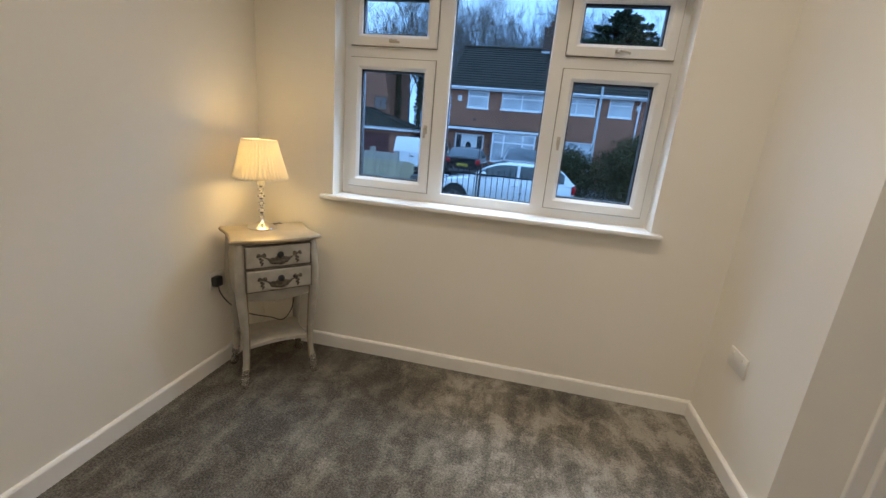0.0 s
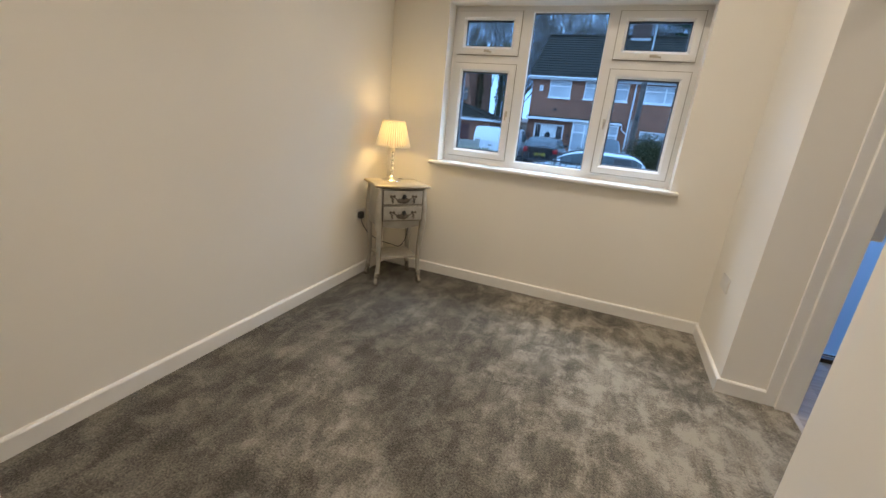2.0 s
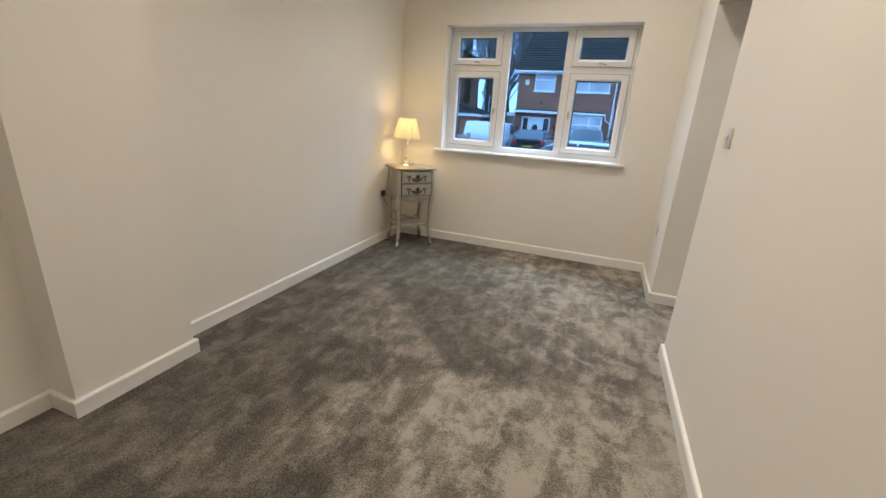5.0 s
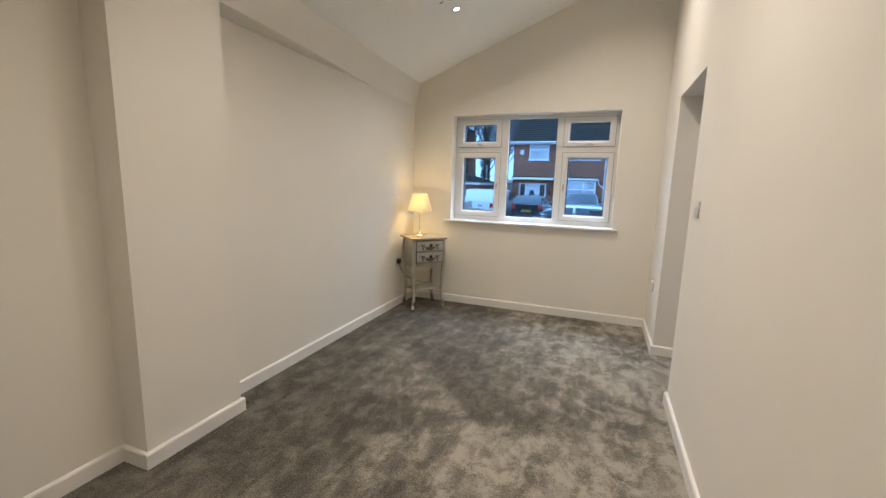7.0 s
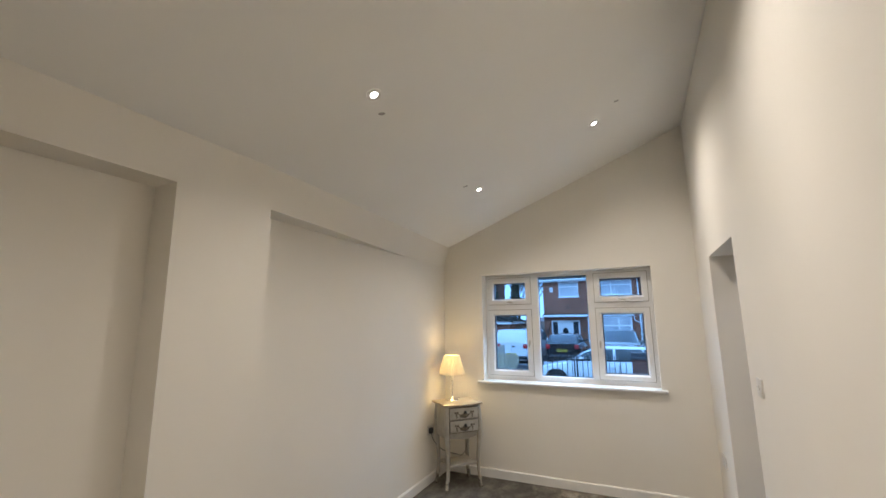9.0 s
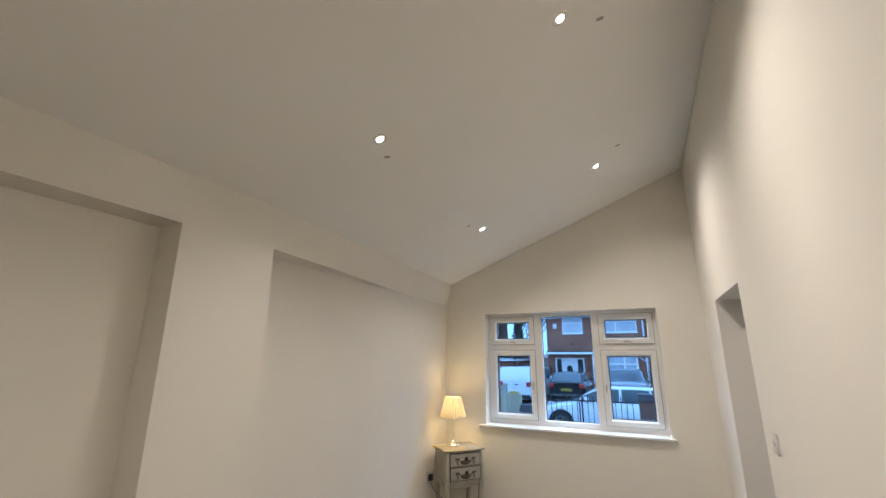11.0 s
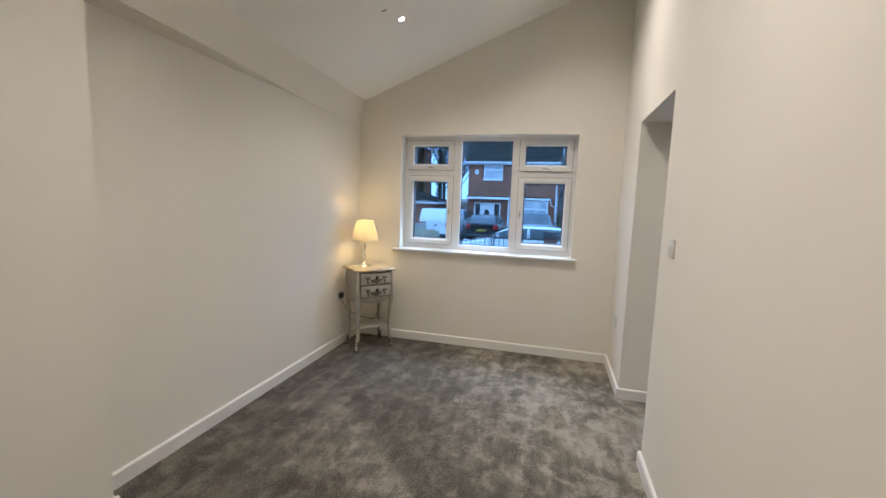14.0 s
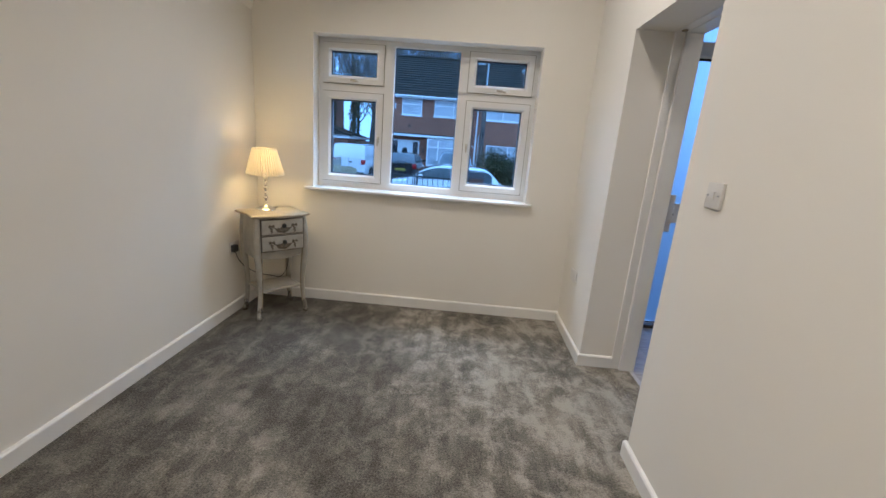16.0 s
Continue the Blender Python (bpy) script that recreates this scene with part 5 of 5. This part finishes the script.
part("bay_blind", boxes((-2.32, 0.07, HY - 0.40, HY - 0.38, 0.0, 1.70)), M_BLIND, bay)
part("bay_canopy", boxes((-2.45, 0.28, HY - 0.64, HY - 0.002, 1.74, 1.858), bevel=0.01), M_TRIMW, ha, "white flat canopy edge over the bay")
part("downpipe", tube([(0.62, HY - 0.30, EZ - 0.05), (0.62, HY - 0.10, EZ - 0.40), (0.62, HY - 0.08, 0.95), (0.62, HY - 0.08, G)], 0.045, 8), M_TRIMW, ha, "white rainwater downpipe", True)
part("downpipe", tube([(0.30, HY - 0.55, 1.72), (0.30, HY - 0.5, 1.5), (0.60, HY - 0.1, 1.30)], 0.035, 8), M_TRIMW, ha, "white rainwater downpipe", True)

ch = part("chimney", boxes((-0.22, 0.84, HY + 3.85, HY + 4.6, EZ + 2.4, EZ + 4.35), (-0.27, 0.89, HY + 3.80, HY + 4.65, EZ + 4.20, EZ + 4.30), bevel=0.01), brick_material("dark_chimney_brickwork", (0.13, 0.07, 0.05), (0.09, 0.05, 0.038), (0.12, 0.10, 0.09)), ha, "brick chimney stack")
part("flashing", boxes((-0.26, 0.88, HY + 3.80, HY + 4.65, EZ + 2.74, EZ + 2.92)), M_GALV, ch)
for px in (0.22, 0.54):
    part("chimney_pot", lathe([(0.0, 0), (0.12, 0), (0.10, 0.35), (0.12, 0.40), (0.0, 0.40)], 12), M_BRICK, ch, m=pose(px, HY + 4.22, EZ + 4.35))
ae = part("aerial", tube([(-0.40, HY + 4.2, EZ + 3.0), (-0.40, HY + 4.2, EZ + 5.3)], 0.02, 6), M_GALV, ha, "thin rooftop aerial")
bm = bmesh.new()
tube([(-0.98, HY + 4.2, EZ + 5.15), (0.22, HY + 4.2, EZ + 5.2)], 0.012, 5, bm)
for k in range(9):
    x = -0.94 + k * 0.14
    tube([(x, HY + 3.95, EZ + 5.16), (x, HY + 4.45, EZ + 5.16)], 0.006, 4, bm)
part("aerial_rods", bm, M_GALV, ae)

hb = semi("semi_detached_house", "red-brown brick house with white upstairs windows", 0.75, 9.5, [(1.12, 3.26, 3.05, 3.98, 2), (3.95, 5.22, 3.08, 4.0, 1), (6.2, 8.2, 3.05, 4.0, 2), (1.30, 3.40, 0.35, 1.55, 3)], [], (0.75, 9.9))
part("downpipe", tube([(5.55, HY - 0.30, EZ - 0.05), (5.55, HY - 0.08, EZ - 0.4), (5.55, HY - 0.08, G)], 0.045, 8), M_TRIMW, hb, "white rainwater downpipe", True)
part("alarm_box", boxes((5.40, 5.62, HY - 0.08, HY, 3.5, 3.75), bevel=0.02), M_TRIMW, hb, "white alarm box")

# low garage building with a hipped roof
gr = thing("garage_building", "low brick garage with hipped dark tiled roof", "garage")
part("wall", panel(-14.6, -7.0, G, 1.36, 24.0, 24.22, [(-10.6, -8.3, G, 1.1)]), M_HOUSE, gr, "red-brown brick front wall")
part("wall", boxes((-7.25, -7.0, 24.22, 28.4, G, 1.36)), M_HOUSE, gr, "brick side wall")
gd = part("garage_door", boxes((-10.6, -8.3, 24.10, 24.16, G, 1.1), bevel=0.01), material("dark_red_garage_door", (0.10, 0.022, 0.02), (0.075, 0.018, 0.016), 3, 0.5), gr, "dark red garage door")
for k in range(5):
    part("door_rib", boxes((-10.55, -8.35, 24.085, 24.10, G + 0.15 + k * 0.34, G + 0.19 + k * 0.34)), gd.data.materials[0], gd)
part("fascia", boxes((-14.8, -6.78, 23.72, 23.76, 1.30, 1.47), (-6.82, -6.78, 23.76, 28.6, 1.30, 1.47)), M_TRIMW, gr, "white fascia board")
bm = bmesh.new()
APEX, BACK = (-10.78, 26.3, 2.60), (-10.78, 28.0, 2.60)
v = [bm.verts.new(p) for p in ((-14.8, 23.7, 1.42), (-6.76, 23.7, 1.42), (-6.76, 28.6, 1.42), (-14.8, 28.6, 1.42), APEX, BACK)]
for f in ((0, 1, 4), (1, 2, 5, 4), (2, 3, 5), (3, 0, 4, 5), (3, 2, 1, 0)):
    bm.faces.new([v[k] for k in f])
for c in range(12):
    a = c / 12
    ya, za = 23.7 + 2.6 * a, 1.42 + 1.18 * a
    box(bm, -14.8 + 4.02 * a, -6.76 - 4.02 * a, ya - 0.01, ya + 0.02, za, za + 0.03)
    xa = -6.76 - 4.02 * a
    box(bm, xa - 0.02, xa + 0.01, ya, 28.6 - 0.6 * a, za, za + 0.03)
tube([(-6.76, 23.7, 1.45), APEX], 0.07, 6, bm)
tube([APEX, BACK], 0.07, 6, bm)
bmesh.ops.recalc_face_normals(bm, faces=bm.faces)
part("roof", bm, M_TILE, gr, "dark tiled hipped roof")

hl = thing("brick_house", "tall red-brown brick house beyond the garage", "house")
part("wall", prism([(-23.2, G), (-11.7, G), (-11.9, 2.8), (-12.45, 5.9), (-12.7, 6.9), (-23.2, 6.9)], "y", 34.0, 34.25), M_HOUSE, hl, "red-brown brick wall")
part("side_wall", boxes((-13.0, -12.75, 34.25, 42, G, 6.8)), M_HOUSE, hl)
part("roof", prism([(-23.4, 6.9), (-12.6, 6.9), (-14.2, 7.4), (-22.0, 7.4)], "y", 33.8, 42.2), M_TILE, hl, "dark pitched roof")
wl_ = part("window", bead(-13.26, -12.14, 2.84, 3.92, 33.93, 34.02, 0.09), M_BROWNWOOD, hl, "dark framed window")
part("pane", boxes((-13.2, -12.2, 33.97, 33.98, 2.9, 3.86)), M_DARKGL, wl_)
part("mullion", boxes((-12.74, -12.66, 33.94, 33.99, 2.92, 3.84)), M_BROWNWOOD, wl_)

gate = thing("timber_gate", "brown close-boarded side gate between buildings", "gate")
gb = mesh_of("board", boxes((0, 0.098, 0, 0.02, 0, 1.85), bevel=0.004), M_BROWNWOOD)
for k in range(16):
    piece("board", gb, gate, pose(-6.96 + k * 0.106, 25.2 + 0.004 * (k % 2), G))
part("rail", boxes((-6.96, -5.25, 25.225, 25.27, G + 0.3, G + 0.4), (-6.96, -5.25, 25.225, 25.27, G + 1.4, G + 1.5)), M_BROWNWOOD, gate)
sh = thing("garden_shed", "pale flat-roofed outbuilding behind the gate", "shed")
part("wall", boxes((-6.12, -5.25, 28.2, 30.2, G, 1.45), bevel=0.01), M_CONC, sh)
part("roof", boxes((-6.2, -5.22, 28.0, 30.4, 1.45, 1.72), bevel=0.02), M_TRIMW, sh, "pale flat roof edge")


# ---- trees ----
class Limbs:
    """Collects tapered branches as one mesh."""

    def __init__(self):
        self.v, self.f = [], []

    def add(self, pts, radii, seg):
        base = len(self.v)
        for i, p in enumerate(pts):
            d = (pts[min(i + 1, len(pts) - 1)] - pts[max(i - 1, 0)]).normalized()
            u = d.cross(Vector((0.31, 0.87, 0.38))).normalized()
            w = d.cross(u)
            for k in range(seg):
                a = 2 * math.pi * k / seg
                self.v.append(p + radii[i] * (math.cos(a) * u + math.sin(a) * w))
        for i in range(len(pts) - 1):
            for k in range(seg):
                self.f.append((base + i * seg + k, base + i * seg + (k + 1) % seg, base + (i + 1) * seg + (k + 1) % seg, base + (i + 1) * seg + k))

    def mesh(self, name, mat):
        me = bpy.data.meshes.new(name)
        me.from_pydata([tuple(q) for q in self.v], [], self.f)
        me.materials.append(mat)
        me.update()
        return me


def bare_tree(seed, height, counts=(10, 7, 7, 6), thin=0.0045):
    rnd = random.Random(seed)
    trunk, crown = Limbs(), Limbs()

    def grow(p, d, length, radius, level):
        n = 4 if level < 3 else 3
        pts, rad = [p], [radius]
        q, dd = p.copy(), d.copy()
        for i in range(n):
            dd = (dd + Vector((rnd.uniform(-1, 1), rnd.uniform(-1, 1), rnd.uniform(-0.3, 0.6))) * (0.16 if level else 0.06)).normalized()
            q = q + dd * (length / n)
            pts.append(q.copy())
            rad.append(radius * (1 - 0.72 * (i + 1) / n) if level else radius * (1 - 0.5 * (i + 1) / n))
        (trunk if level == 0 else crown).add(pts, [max(r, thin) for r in rad], (8, 6, 4, 3, 3)[level])
        if level == 4:
            return
        count = counts[level]
        for c in range(count):
            t = rnd.uniform(0.42 if level == 0 else 0.25, 1.0)
            i = min(int(t * n), n - 1)
            at = pts[i].lerp(pts[i + 1], t * n - i)
            side = Vector((rnd.uniform(-1, 1), rnd.uniform(-1, 1), rnd.uniform(-0.15, 0.5))).normalized()
            nd = (dd * rnd.uniform(0.55, 0.95) + side * rnd.uniform(0.6, 0.95) + Vector((0, 0, 0.42))).normalized()
            grow(at, nd, length * rnd.uniform(0.42, 0.62), rad[i] * (rnd.uniform(0.36, 0.52) if level < 2 else rnd.uniform(0.28, 0.42)), level + 1)
    grow(Vector((0, 0, -0.1)), Vector((rnd.uniform(-0.05, 0.05), rnd.uniform(-0.05, 0.05), 1)), height * 0.62, height * 0.0165, 0)
    return trunk.mesh("trunk", M_BARK), crown.mesh("crown", M_TWIG)


kinds = []
for seed, h in ((3, 13.5), (11, 14.5), (19, 12.5), (27, 15)):
    tm, cm = bare_tree(seed, h)
    t = thing("bare_tree", "tall leafless winter tree behind the houses", "tree", group="bare winter trees")
    piece("trunk", tm, t)
    piece("crown", cm, t)
    kinds.append(t)
spots = [(-12.6, 38, 20), (-10.45, 38, 140), (-31, 52, 75), (-5.8, 41, 250), (-2.2, 43, 10), (1.6, 45, 190), (-13.2, 50, 120), (-4.2, 52, 211), (4.6, 50, 95), (-24, 50, 60), (9.5, 47, 270), (0.0, 54, 330), (13, 52, 40), (3.2, 47, 145), (-8.7, 37.2, 33), (-9.6, 44, 200)]
for k, (x, y, a) in enumerate(spots):
    mm = pose(x, y, G, 0, 0, a)
    if k < 4:
        kinds[k].matrix_basis = mm
    else:
        copy_thing(kinds[k % 4], mm)
# a belt of finer trees further back
belt_rnd = random.Random(41)
far_kinds = []
for seed in (52, 67, 81):
    tm, cm = bare_tree(seed, 17.0, (9, 6, 6, 4), 0.009)
    t = thing("bare_tree", "leafless winter tree in the wood behind the street", "tree", group="bare winter trees")
    piece("trunk", tm, t)
    piece("crown", cm, t)
    far_kinds.append(t)
for k in range(20):
    mm = pose(-42 + k * 3.2 + belt_rnd.uniform(-0.8, 0.8), 62 + belt_rnd.uniform(-5, 9), G, 0, 0, belt_rnd.uniform(0, 360)) @ Matrix.Scale(belt_rnd.uniform(0.85, 1.12), 4)
    if k < 3:
        far_kinds[k].matrix_basis = mm
    else:
        copy_thing(far_kinds[k % 3], mm)


def leafy(points, size, rnd, mat, name, droop=0.0):
    v, f = [], []
    for p, out in points:
        a = Vector((rnd.uniform(-1, 1), rnd.uniform(-1, 1), rnd.uniform(-1, 1)))
        u = (out + a * 0.7 - Vector((0, 0, droop))).normalized()
        w = u.cross(Vector((rnd.uniform(-1, 1), rnd.uniform(-1, 1), rnd.uniform(-1, 1)))).normalized()
        s = size * rnd.uniform(0.6, 1.4)
        b = len(v)
        v += [tuple(p), tuple(p + u * s * 0.5 + w * s * 0.28), tuple(p + u * s), tuple(p + u * s * 0.5 - w * s * 0.28)]
        f.append((b, b + 1, b + 2, b + 3))
    me = bpy.data.meshes.new(name)
    me.from_pydata(v, [], f)
    me.materials.append(mat)
    me.update()
    return me


# ivy up the two nearest trunks
M_IVY = material("ivy_leaves", (0.095, 0.11, 0.05), (0.05, 0.062, 0.03), 1.5, 0.7)
for k, wide in ((0, 0.36), (1, 0.50)):
    rnd = random.Random(60 + k)
    pts = []
    for j in range(2600):
        z = rnd.uniform(0.2, 8.8)
        a = rnd.uniform(0, 2 * math.pi)
        r = wide * (1.05 - 0.07 * z) * rnd.uniform(0.45, 1.0) * (1 + 0.16 * math.sin(z * 1.7 + k) + 0.16 * math.sin(z * 4.3 + 2 * a))
        pts.append((Vector((r * math.cos(a), r * math.sin(a), z)), Vector((math.cos(a), math.sin(a), -0.3))))
    piece("ivy", leafy(pts, 0.17, rnd, M_IVY, "ivy"), kinds[k])

rnd = random.Random(5)
con = thing("conifer_tree", "tall dark green evergreen conifer behind the houses", "tree", pose(6.2, 41, G))
part("trunk", tube([(0, 0, 0), (0.1, 0, 6), (0, 0, 13.3)], [0.30, 0.2, 0.03], 8), M_BARK, con)
pts = []
for k in range(300):
    z = 2.0 + 11.2 * (k / 300) + rnd.uniform(-0.3, 0.3)
    reach = min(4.8, 0.2 + 1.02 * max(0.0, 13.6 - z)) * rnd.choice((0.5, 0.7, 0.85, 1.0, 1.12)) * rnd.uniform(0.9, 1.08)
    a = rnd.uniform(0, 2 * math.pi)
    dirv = Vector((math.cos(a), math.sin(a), 0.22))
    for j in range(int(26 + 30 * reach)):
        s = rnd.uniform(0.05, 1.0)
        wide = 0.05 + 0.16 * (1 - s)
        q = dirv * reach * s + Vector((rnd.gauss(0, wide), rnd.gauss(0, wide), z - 0.16 * s * s * reach + rnd.gauss(0, wide * 0.6)))
        pts.append((q, dirv))
piece("crown", leafy(pts, 0.30, rnd, M_NEEDLE, "crown", 0.25), con)

rnd = random.Random(9)
hedge = thing("hedge", "overgrown dark green garden hedge beside the pillar", "hedge")
bm = bmesh.new()
pts = []
for k in range(80):
    x = rnd.uniform(1.05, 6.5)
    y = rnd.uniform(13.5, 15.2)
    top = 0.75 + 0.42 * min(1, max(0, (x - 0.8) / 1.6)) + 0.25 * math.sin(x * 2.3) + rnd.uniform(-0.2, 0.25)
    tube([(x, y, G), (x + rnd.uniform(-0.2, 0.2), y, G + 0.5 * (top - G)), (x + rnd.uniform(-0.4, 0.4), y + rnd.uniform(-0.3, 0.3), top)], [0.02, 0.012, 0.004], 5, bm)
    for j in range(560):
        s = rnd.uniform(0, 1) ** 0.7
        spread = 0.42 * (1 - 0.45 * s)
        q = Vector((x + rnd.gauss(0, spread), y + rnd.gauss(0, spread), G + 0.05 + (top - G + 0.1) * s + rnd.gauss(0, 0.08)))
        pts.append((q, Vector((rnd.uniform(-1, 1), -0.7, rnd.uniform(0, 1)))))
part("stems", bm, M_BARK, hedge)
piece("leaves", leafy(pts, 0.078, rnd, M_LEAF, "leaves"), hedge)
